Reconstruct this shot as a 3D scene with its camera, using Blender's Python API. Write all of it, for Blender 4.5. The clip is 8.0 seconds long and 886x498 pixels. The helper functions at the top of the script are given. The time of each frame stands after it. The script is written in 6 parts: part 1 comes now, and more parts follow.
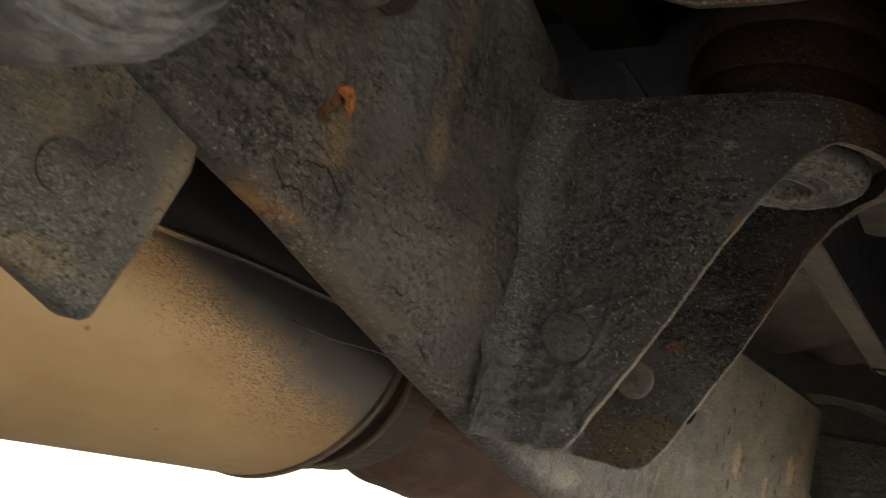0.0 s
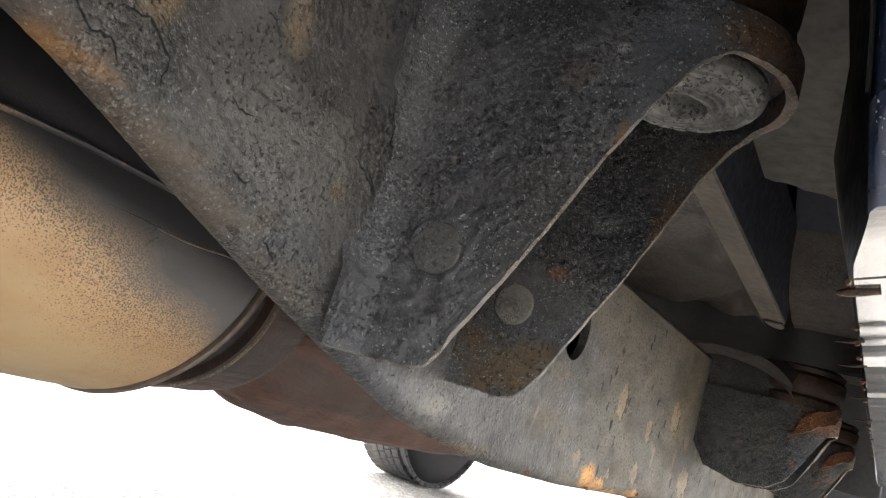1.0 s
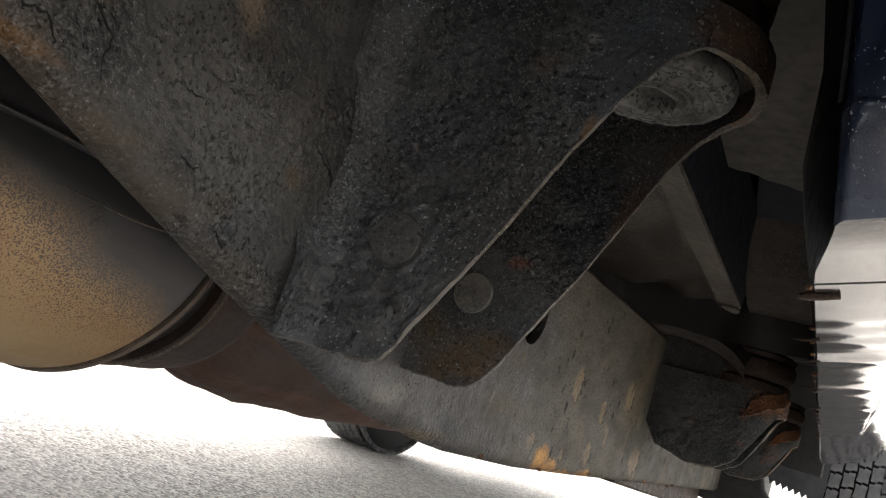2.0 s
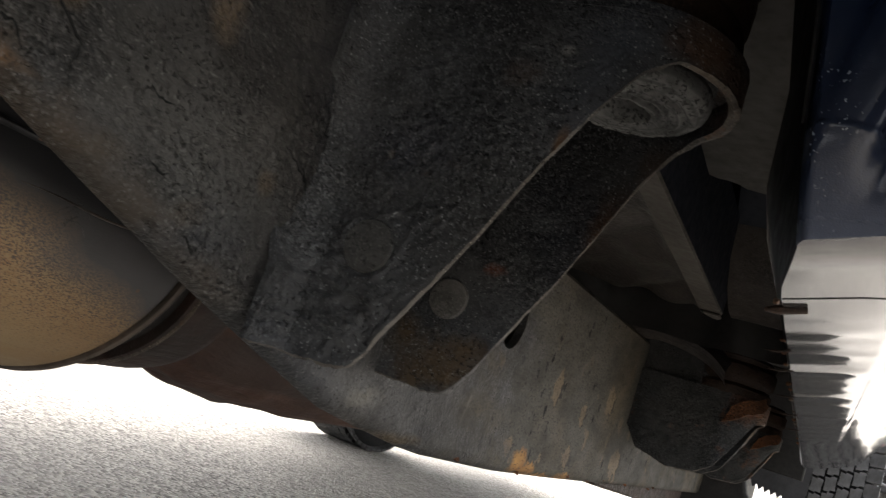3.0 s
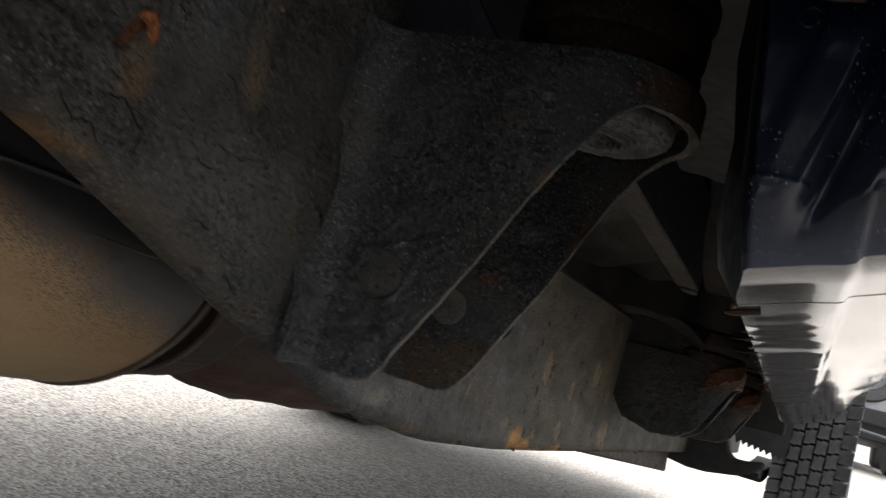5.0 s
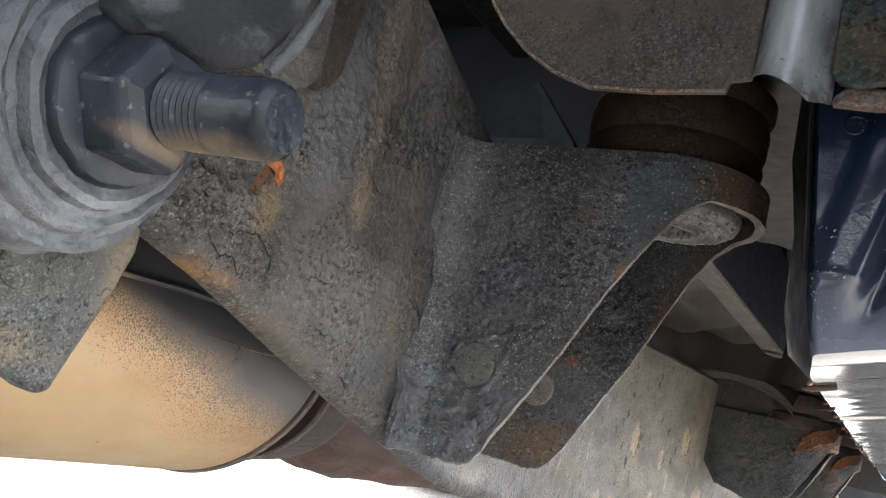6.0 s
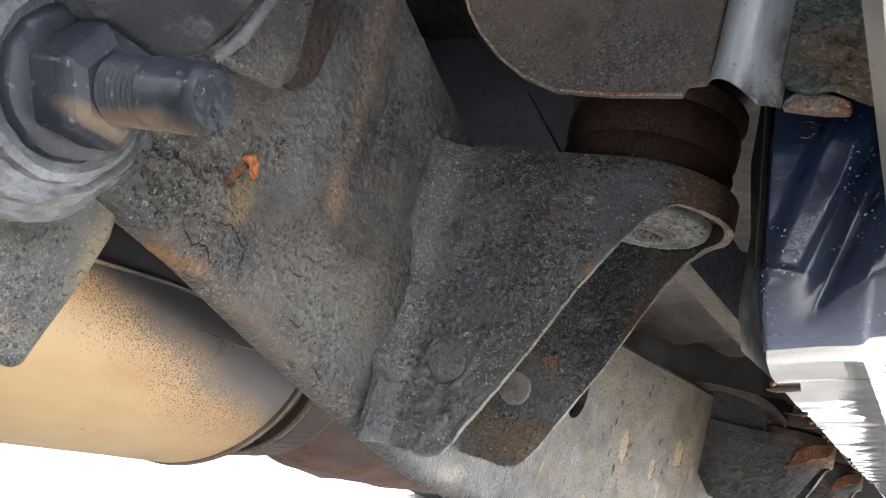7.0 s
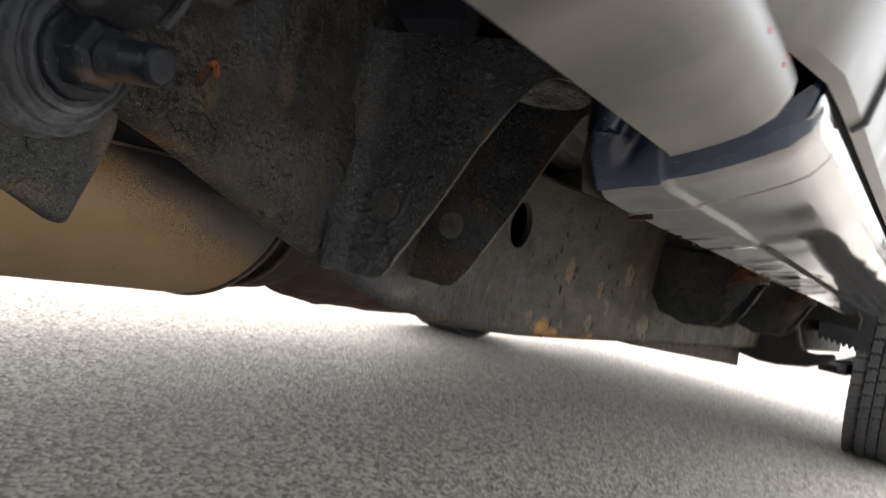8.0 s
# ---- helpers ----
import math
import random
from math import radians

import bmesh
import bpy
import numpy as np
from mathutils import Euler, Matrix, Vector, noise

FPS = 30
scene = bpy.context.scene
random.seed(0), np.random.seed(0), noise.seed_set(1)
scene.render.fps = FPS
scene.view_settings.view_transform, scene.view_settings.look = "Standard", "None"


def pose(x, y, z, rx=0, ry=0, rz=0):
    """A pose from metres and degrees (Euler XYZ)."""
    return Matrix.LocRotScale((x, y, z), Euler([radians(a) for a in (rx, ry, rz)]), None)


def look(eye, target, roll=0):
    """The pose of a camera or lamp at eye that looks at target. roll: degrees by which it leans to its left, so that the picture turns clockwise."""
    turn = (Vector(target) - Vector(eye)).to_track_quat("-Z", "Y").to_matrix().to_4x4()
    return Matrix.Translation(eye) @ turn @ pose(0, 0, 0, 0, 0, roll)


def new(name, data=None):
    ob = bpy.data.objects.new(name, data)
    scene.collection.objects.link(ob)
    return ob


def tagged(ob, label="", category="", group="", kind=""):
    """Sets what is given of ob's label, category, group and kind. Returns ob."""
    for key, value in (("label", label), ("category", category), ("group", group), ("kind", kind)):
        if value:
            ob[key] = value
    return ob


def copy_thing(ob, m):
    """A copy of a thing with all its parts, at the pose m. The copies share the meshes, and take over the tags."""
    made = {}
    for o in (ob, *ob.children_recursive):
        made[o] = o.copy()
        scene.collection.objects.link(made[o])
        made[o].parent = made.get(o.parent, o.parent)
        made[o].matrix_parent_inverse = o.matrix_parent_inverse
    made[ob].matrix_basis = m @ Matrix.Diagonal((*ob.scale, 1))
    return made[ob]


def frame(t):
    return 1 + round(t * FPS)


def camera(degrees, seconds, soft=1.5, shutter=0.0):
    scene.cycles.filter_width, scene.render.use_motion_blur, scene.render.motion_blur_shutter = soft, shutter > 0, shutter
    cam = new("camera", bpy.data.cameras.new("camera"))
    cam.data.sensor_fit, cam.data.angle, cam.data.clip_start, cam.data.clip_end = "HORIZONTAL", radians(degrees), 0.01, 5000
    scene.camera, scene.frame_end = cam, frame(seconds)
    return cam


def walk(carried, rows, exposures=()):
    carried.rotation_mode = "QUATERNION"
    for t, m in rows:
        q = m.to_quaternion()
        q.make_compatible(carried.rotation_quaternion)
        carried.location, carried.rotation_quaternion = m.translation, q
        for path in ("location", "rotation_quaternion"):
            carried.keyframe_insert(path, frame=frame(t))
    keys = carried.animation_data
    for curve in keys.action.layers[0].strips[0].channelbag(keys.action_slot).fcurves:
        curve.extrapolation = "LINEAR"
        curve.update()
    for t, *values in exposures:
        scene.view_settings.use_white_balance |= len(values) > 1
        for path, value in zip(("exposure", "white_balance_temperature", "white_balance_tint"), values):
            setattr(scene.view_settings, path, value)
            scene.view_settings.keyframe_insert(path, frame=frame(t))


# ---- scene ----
import itertools

cam = camera(57.57, 8.0, soft=1.2, shutter=0.25)
# seconds, eye x, y, z, degrees to the left, up, lean
PATH = [
    (0.0, 0.1610, -0.3106, 0.3056, 38.00, 12.42, 14.47),
    (0.5, 0.1567, -0.2826, 0.3007, 32.57, 11.92, 15.55),
    (1.0, 0.1638, -0.2682, 0.3006, 31.63, 10.33, 16.67),
    (1.5, 0.1608, -0.2599, 0.3026, 29.26, 9.03, 17.66),
    (1.7, 0.1581, -0.2601, 0.3061, 28.33, 8.77, 17.60),
    (2.8, 0.1625, -0.2708, 0.3191, 28.66, 8.99, 18.59),
    (3.0, 0.1645, -0.2619, 0.3175, 27.64, 8.81, 18.75),
    (3.5, 0.1792, -0.2474, 0.3196, 24.01, 9.30, 19.58),
    (4.0, 0.1788, -0.2461, 0.3184, 22.55, 8.79, 20.32),
    (4.5, 0.1689, -0.2709, 0.3192, 22.75, 7.94, 18.54),
    (5.0, 0.1738, -0.3105, 0.3307, 25.89, 7.00, 16.11),
    (5.2, 0.1730, -0.3308, 0.3390, 28.53, 6.83, 15.11),
    (6.3, 0.1915, -0.3490, 0.3384, 32.72, 10.51, 14.40),
    (6.5, 0.1971, -0.3471, 0.3367, 33.02, 10.50, 14.46),
    (7.0, 0.2062, -0.3473, 0.3334, 33.54, 10.71, 15.43),
    (7.5, 0.2336, -0.3454, 0.3260, 33.55, 8.86, 15.69),
    (7.8, 0.2682, -0.3749, 0.3265, 32.83, 3.92, 15.05),
    (8.0, 0.3083, -0.4187, 0.3418, 32.13, -0.51, 13.09),
]


def aim(x, y, z, yaw, pitch, roll):
    a, b = radians(yaw), radians(pitch)
    return look((x, y, z), (x - math.sin(a) * math.cos(b), y + math.cos(a) * math.cos(b), z + math.sin(b)), roll)


# seconds, stops, kelvin, tint
EXPOSURES = [(0.0, 2.69, 7950, 10), (0.5, 4.05, 6450, 10), (1.0, 3.71, 6500, 10), (1.5, 2.88, 6600, 10), (1.7, 2.68, 6600, 10), (2.8, 2.12, 6600, 10), (3.0, 2.02, 6600, 10), (3.5, 1.56, 6300, 10), (4.0, 0.93, 6250, 10), (4.5, 0.61, 6250, 10), (5.0, 1.50, 6450, 10), (5.2, 1.94, 6450, 10), (6.3, 4.64, 6180, 10), (6.5, 4.78, 6180, 10), (7.0, 4.35, 6250, 10), (7.5, 3.70, 6400, 10), (7.8, 2.51, 6480, 10), (8.0, 1.83, 6550, 10)]
walk(cam, [(r[0], aim(*r[1:])) for r in PATH], EXPOSURES)

# ---- world and sun ----
world = bpy.data.worlds.new("overcast_sky")
scene.world = world
world.use_nodes = True
wn = world.node_tree
for n in list(wn.nodes):
    wn.nodes.remove(n)
sky = wn.nodes.new("ShaderNodeTexSky")
sky.sky_type = "NISHITA"
sky.sun_disc = False
sky.sun_elevation, sky.sun_rotation = radians(61), radians(340)
sky.dust_density, sky.ozone_density = 4.0, 1.0
grey = wn.nodes.new("ShaderNodeHueSaturation")
grey.inputs["Saturation"].default_value = 0.18
back = wn.nodes.new("ShaderNodeBackground")
back.inputs["Strength"].default_value = 0.20
wout = wn.nodes.new("ShaderNodeOutputWorld")
wn.links.new(sky.outputs[0], grey.inputs["Color"])
wn.links.new(grey.outputs[0], back.inputs["Color"])
wn.links.new(back.outputs[0], wout.inputs["Surface"])

sun_data = bpy.data.lights.new("sun", "SUN")
sun_data.energy, sun_data.angle, sun_data.color = 0.55, radians(60), (1.0, 0.97, 0.93)
sun = new("sun", sun_data)
sun.matrix_world = look((-0.8, 2.2, 4.2), (0, 0, 0))


# ---- material kit ----
def shader(name):
    m = bpy.data.materials.new(name)
    m.use_nodes = True
    nt = m.node_tree
    return m, nt, nt.nodes["Principled BSDF"]


def add(nt, kind, **sockets):
    n = nt.nodes.new("ShaderNode" + kind)
    for k, v in sockets.items():
        s = n.inputs[int(k[1:])] if k[0] == "_" and k[1:].isdigit() else n.inputs[k.replace("_", " ")]
        if isinstance(v, bpy.types.NodeSocket):
            nt.links.new(v, s)
        else:
            s.default_value = v
    return n


def place_of(nt, stretch=None):
    out = add(nt, "TexCoord").outputs["Object"]
    if stretch:
        out = add(nt, "Mapping", Vector=out, Scale=stretch).outputs[0]
    return out


def grain(nt, where, scale, detail=6.0, rough=0.6):
    return add(nt, "TexNoise", Vector=where, Scale=scale, Detail=detail, Roughness=rough).outputs["Fac"]


def ramp(nt, fac, *stops):
    n = add(nt, "ValToRGB", Fac=fac)
    el = n.color_ramp.elements
    while len(el) < len(stops):
        el.new(0.5)
    for e, (at, c) in zip(el, stops):
        e.position = at
        e.color = (c, c, c, 1) if isinstance(c, (int, float)) else (*c, 1)
    return n.outputs[0]


def mix(nt, fac, a, b):
    n = nt.nodes.new("ShaderNodeMix")
    n.data_type = "RGBA"
    for sock, v in ((n.inputs["Factor"], fac), (n.inputs["A"], a), (n.inputs["B"], b)):
        if isinstance(v, bpy.types.NodeSocket):
            nt.links.new(v, sock)
        elif isinstance(v, (int, float)):
            sock.default_value = v
        else:
            sock.default_value = (*v, 1)
    return n.outputs["Result"]


def calc(nt, op, a, b=0.0):
    n = nt.nodes.new("ShaderNodeMath")
    n.operation = op
    for sock, v in zip(n.inputs, (a, b)):
        if isinstance(v, bpy.types.NodeSocket):
            nt.links.new(v, sock)
        else:
            sock.default_value = v
    return n.outputs[0]


def axes(nt):
    return add(nt, "SeparateXYZ", Vector=add(nt, "TexCoord").outputs["Object"]).outputs


def spread(nt, v, lo, hi):
    n = add(nt, "MapRange", Value=v, From_Min=lo, From_Max=hi)
    return n.outputs[0]


def blob(nt, centre, size, wobble=0.0, scale=60.0):
    """1 at the centre of an ellipsoid, 0 at its uneven edge."""
    where = add(nt, "TexCoord").outputs["Object"]
    if wobble:
        nz = add(nt, "TexNoise", Vector=where, Scale=scale, Detail=4.0).outputs["Color"]
        c = add(nt, "VectorMath", _0=nz, _1=(0.5, 0.5, 0.5))
        c.operation = "SUBTRACT"
        s = add(nt, "VectorMath", _0=c.outputs[0], _1=(wobble, wobble, wobble))
        s.operation = "MULTIPLY"
        a = add(nt, "VectorMath", _0=where, _1=s.outputs[0])
        where = a.outputs[0]
    d = add(nt, "VectorMath", _0=where, _1=centre)
    d.operation = "SUBTRACT"
    q = add(nt, "VectorMath", _0=d.outputs[0], _1=size)
    q.operation = "DIVIDE"
    ln = add(nt, "VectorMath", _0=q.outputs[0])
    ln.operation = "LENGTH"
    return spread(nt, ln.outputs["Value"], 1.0, 0.4)


def relief(nt, bsdf, height, strength=0.5, distance=0.001, under=None):
    b = add(nt, "Bump", Height=height, Strength=strength, Distance=abs(distance))
    b.invert = distance < 0
    if under is not None:
        nt.links.new(under, b.inputs["Normal"])
    nt.links.new(b.outputs[0], bsdf.inputs["Normal"])
    return b.outputs[0]


def crust_material(name, base, pale, rust, rust_at=0.62, speckle=0.5, gloss=0.55, stains_and_tints=(), depth=1.0, shine=0.14, grain_size=1.0):
    """Tarry undercoating: crust of single grains, dark pits, pale specks, rust breaking through."""
    m, nt, b = shader(name)
    w = place_of(nt)
    k = 1.0 / grain_size
    base, pale, rust = (tuple(c * 0.90 for c in v) for v in (base, pale, rust))
    stains_and_tints = [(at, size, tuple(c * 0.92 for c in colour), amount, wobble) for at, size, colour, amount, wobble in stains_and_tints]
    broad, mid = grain(nt, w, 14, 4, 0.6), grain(nt, w, 75, 4, 0.6)
    shift = add(nt, "VectorMath", _0=add(nt, "TexNoise", Vector=w, Scale=260.0 * k, Detail=2.0).outputs["Color"], _1=(0.0022 * grain_size,) * 3)
    shift.operation = "MULTIPLY"
    bent = add(nt, "VectorMath", _0=w, _1=shift.outputs[0]).outputs[0]
    cells = add(nt, "TexVoronoi", Vector=bent, Scale=1150.0 * k)
    lumps = add(nt, "TexVoronoi", Vector=bent, Scale=300.0 * k)
    tone = add(nt, "SeparateColor", Color=cells.outputs["Color"]).outputs[0]
    lump_tone = add(nt, "SeparateColor", Color=lumps.outputs["Color"]).outputs[1]
    crusty = ramp(nt, grain(nt, w, 21, 3, 0.55), (0.38, 0.25), (0.60, 1.0))
    col = mix(nt, ramp(nt, broad, (0.38, 0.0), (0.62, 1.0)), base, pale)
    hue = grain(nt, w, 9, 3, 0.5)
    col = mix(nt, ramp(nt, hue, (0.36, 0.6), (0.48, 0.0)), col, (pale[0] * 0.66, pale[1] * 0.76, pale[2] * 0.95))
    col = mix(nt, ramp(nt, hue, (0.52, 0.0), (0.66, 0.45)), col, (pale[0] * 0.97, pale[1] * 0.88, pale[2] * 0.77))
    col = mix(nt, ramp(nt, mid, (0.50, 0.0), (0.68, 0.55)), col, tuple(c * 0.45 for c in base))
    col = mix(nt, ramp(nt, grain(nt, w, 22, 7, 0.7), (rust_at, 0.0), (rust_at + 0.1, 0.75)), col, rust)
    for centre, size, colour, amount, wobble in stains_and_tints:
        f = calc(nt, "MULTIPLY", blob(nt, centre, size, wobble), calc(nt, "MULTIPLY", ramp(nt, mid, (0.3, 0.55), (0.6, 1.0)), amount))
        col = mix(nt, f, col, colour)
    dark = mix(nt, 0.72, col, (0.002, 0.002, 0.002))
    bright = mix(nt, 0.6, col, tuple(min(1, c * 2.3 + 0.02) for c in pale))
    col = mix(nt, calc(nt, "MULTIPLY", ramp(nt, tone, (0.08, 0.70), (0.34, 0.0)), crusty), col, dark)
    col = mix(nt, calc(nt, "MULTIPLY", ramp(nt, lump_tone, (0.0, 0.35), (0.4, 0.0)), crusty), col, dark)
    col = mix(nt, calc(nt, "MULTIPLY", ramp(nt, tone, (0.68, 0.0), (0.97, 0.66)), crusty), col, bright)
    # pits are sunk further down; their shade is also mixed into the colour
    pit = calc(nt, "MULTIPLY", ramp(nt, grain(nt, bent, 520 * k, 1.0, 0.5), (0.60, 0.0), (0.68, 1.0)), ramp(nt, grain(nt, w, 30, 2), (0.42, 0.0), (0.54, 1.0)))
    col = mix(nt, calc(nt, "MULTIPLY", pit, 0.6), col, tuple(c * 0.2 for c in base))
    # pale grit specks, which also paint small glints on the crust
    specks = calc(nt, "MULTIPLY", ramp(nt, grain(nt, w, 760 * k, 2, 0.55), (0.635, 0.0), (0.68, 1.0)), ramp(nt, grain(nt, w, 34, 3), (0.36, 0.0), (0.54, speckle)))
    col = mix(nt, specks, col, tuple(min(1, c * 2.6 + 0.025) for c in pale))
    nt.links.new(col, b.inputs["Base Color"])
    nt.links.new(calc(nt, "ADD", ramp(nt, mid, (0.3, gloss - 0.12), (0.7, gloss + 0.10)), calc(nt, "MULTIPLY", calc(nt, "SUBTRACT", tone, 0.5), 0.35)), b.inputs["Roughness"])
    b.inputs["Specular IOR Level"].default_value = shine
    one = relief(nt, b, mid, 0.9, 0.0016 * depth)
    two = relief(nt, b, calc(nt, "MULTIPLY", ramp(nt, lumps.outputs["Distance"], (0.1, 1.0), (0.75, 0.0)), crusty), 0.8, 0.0008 * depth * grain_size, one)
    three = relief(nt, b, calc(nt, "MULTIPLY", ramp(nt, cells.outputs["Distance"], (0.1, 1.0), (0.8, 0.0)), crusty), 0.7, 0.00032 * depth * grain_size, two)
    relief(nt, b, pit, 0.8, -0.0010 * depth * grain_size, three)
    return m


def plain(name, colour, rough=0.6, metal=0.0, vary=0.35, scale=30.0, bump=0.3, depth=0.001, coat=0.0):
    m, nt, b = shader(name)
    w = place_of(nt)
    n1, n2 = grain(nt, w, scale, 4), grain(nt, w, scale * 9, 2)
    col = mix(nt, ramp(nt, n1, (0.3, 0.0), (0.7, 1.0)), tuple(c * (1 - vary) for c in colour), tuple(min(1, c * (1 + vary)) for c in colour))
    col = mix(nt, ramp(nt, n2, (0.55, 0.0), (0.75, 0.35)), col, tuple(c * 0.5 for c in colour))
    nt.links.new(col, b.inputs["Base Color"])
    nt.links.new(ramp(nt, n2, (0.3, max(0.03, rough - 0.12)), (0.7, min(1, rough + 0.12))), b.inputs["Roughness"])
    b.inputs["Metallic"].default_value = metal
    b.inputs["Specular IOR Level"].default_value = 0.25
    b.inputs["Coat Weight"].default_value = coat
    relief(nt, b, n2, bump, depth)
    return m


RAIL_X = -0.030

# patches: paler mid rail, bluish dark towards the bracket, brown along the lower edge
TAR = (((0.0180, 0.0177, 0.0175), (0.0472, 0.0459, 0.0442), (0.066, 0.040, 0.023), 0.68, 0.6, 0.50), dict(depth=0.9, stains_and_tints=(
    ((-0.03, -0.062, 0.366), (0.03, 0.050, 0.030), (0.065, 0.0645, 0.061), 0.85, 0.03),
    ((-0.03, -0.098, 0.372), (0.03, 0.026, 0.026), (0.056, 0.0545, 0.051), 0.7, 0.03),
    ((-0.03, 0.000, 0.425), (0.03, 0.042, 0.055), (0.021, 0.0225, 0.027), 0.85, 0.03),
    ((-0.03, -0.112, 0.432), (0.03, 0.020, 0.045), (0.046, 0.050, 0.055), 0.7, 0.02),
    ((-0.03, -0.084, 0.410), (0.03, 0.010, 0.016), (0.110, 0.084, 0.058), 0.9, 0.014),
    ((-0.03, -0.086, 0.448), (0.03, 0.008, 0.040), (0.074, 0.058, 0.043), 0.7, 0.014),
    ((-0.03, -0.090, 0.500), (0.03, 0.014, 0.050), (0.058, 0.043, 0.032), 0.75, 0.014),
    ((-0.03, -0.137, 0.388), (0.02, 0.009, 0.013), (0.088, 0.064, 0.036), 1.0, 0.010),
    ((-0.03, -0.037, 0.364), (0.02, 0.007, 0.007), (0.085, 0.066, 0.046), 0.8, 0.010),
    ((-0.03, -0.160, 0.356), (0.03, 0.030, 0.011), (0.050, 0.034, 0.022), 0.9, 0.012),
    ((-0.03, -0.130, 0.347), (0.03, 0.034, 0.012), (0.044, 0.034, 0.025), 0.9, 0.012),
    ((-0.03, -0.095, 0.337), (0.03, 0.034, 0.012), (0.040, 0.033, 0.026), 0.9, 0.012),
    ((-0.03, -0.055, 0.323), (0.03, 0.034, 0.011), (0.036, 0.030, 0.024), 0.9, 0.012),
    ((-0.045, -0.160, 0.3585), (0.03, 0.034, 0.0034), (0.120, 0.062, 0.021), 0.9, 0.006),
    ((-0.03, 0.082, 0.2985), (0.03, 0.022, 0.0065), (0.120, 0.113, 0.092), 0.65, 0.016),
    ((-0.032, 0.130, 0.2805), (0.03, 0.034, 0.0045), (0.070, 0.048, 0.022), 0.8, 0.010),
    ((-0.03, -0.105, 0.350), (0.02, 0.012, 0.005), (0.056, 0.042, 0.026), 0.3, 0.016),
    ((-0.03, -0.069, 0.343), (0.02, 0.010, 0.006), (0.056, 0.042, 0.026), 0.4, 0.016),
)))
undercoat = crust_material("tar_undercoating", *TAR[0], **TAR[1])
channel_black = crust_material("bracket_undercoating", (0.0235, 0.0240, 0.0255), (0.056, 0.0572, 0.0585), (0.06, 0.03, 0.018), 0.67, 0.9, 0.50, depth=1.0, shine=0.15, stains_and_tints=(
    # the first patch turns the inner rear wall blue-black
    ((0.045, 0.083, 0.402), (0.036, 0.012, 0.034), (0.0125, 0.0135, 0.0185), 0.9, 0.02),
    ((0.0, 0.08, 0.325), (0.037, 0.03, 0.020), (0.076, 0.049, 0.022), 0.85, 0.045),
    ((0.060, 0.08, 0.395), (0.011, 0.03, 0.036), (0.052, 0.029, 0.018), 0.95, 0.012),
    ((0.075, 0.08, 0.432), (0.012, 0.03, 0.020), (0.052, 0.036, 0.027), 0.9, 0.012),
    ((0.013, 0.082, 0.374), (0.006, 0.02, 0.0042), (0.105, 0.034, 0.017), 0.9, 0.012),
    ((0.030, 0.082, 0.402), (0.010, 0.02, 0.009), (0.060, 0.064, 0.066), 0.7, 0.010),
    ((0.10, 0.03, 0.458), (0.022, 0.06, 0.012), (0.080, 0.043, 0.024), 0.85, 0.015),
    ((0.062, -0.01, 0.408), (0.0035, 0.01, 0.009), (0.150, 0.075, 0.026), 0.7, 0.003),
    ((0.039, -0.008, 0.433), (0.009, 0.01, 0.007), (0.062, 0.044, 0.034), 0.5, 0.010),
    ((0.055, -0.008, 0.444), (0.004, 0.01, 0.003), (0.20, 0.20, 0.19), 0.9, 0.006),
    ((-0.003, -0.008, 0.393), (0.0022, 0.01, 0.0026), (0.15, 0.12, 0.09), 0.9, 0.003),
    ((0.004, -0.008, 0.398), (0.030, 0.01, 0.022), (0.027, 0.028, 0.036), 0.6, 0.02),
))
mount_black = crust_material("mount_undercoating", (0.015, 0.0152, 0.0155), (0.036, 0.036, 0.035), (0.11, 0.045, 0.018), 0.60, 0.4, 0.55, stains_and_tints=(
    ((0.09, 0.69, 0.395), (0.035, 0.04, 0.022), (0.14, 0.055, 0.020), 0.8, 0.03),
))


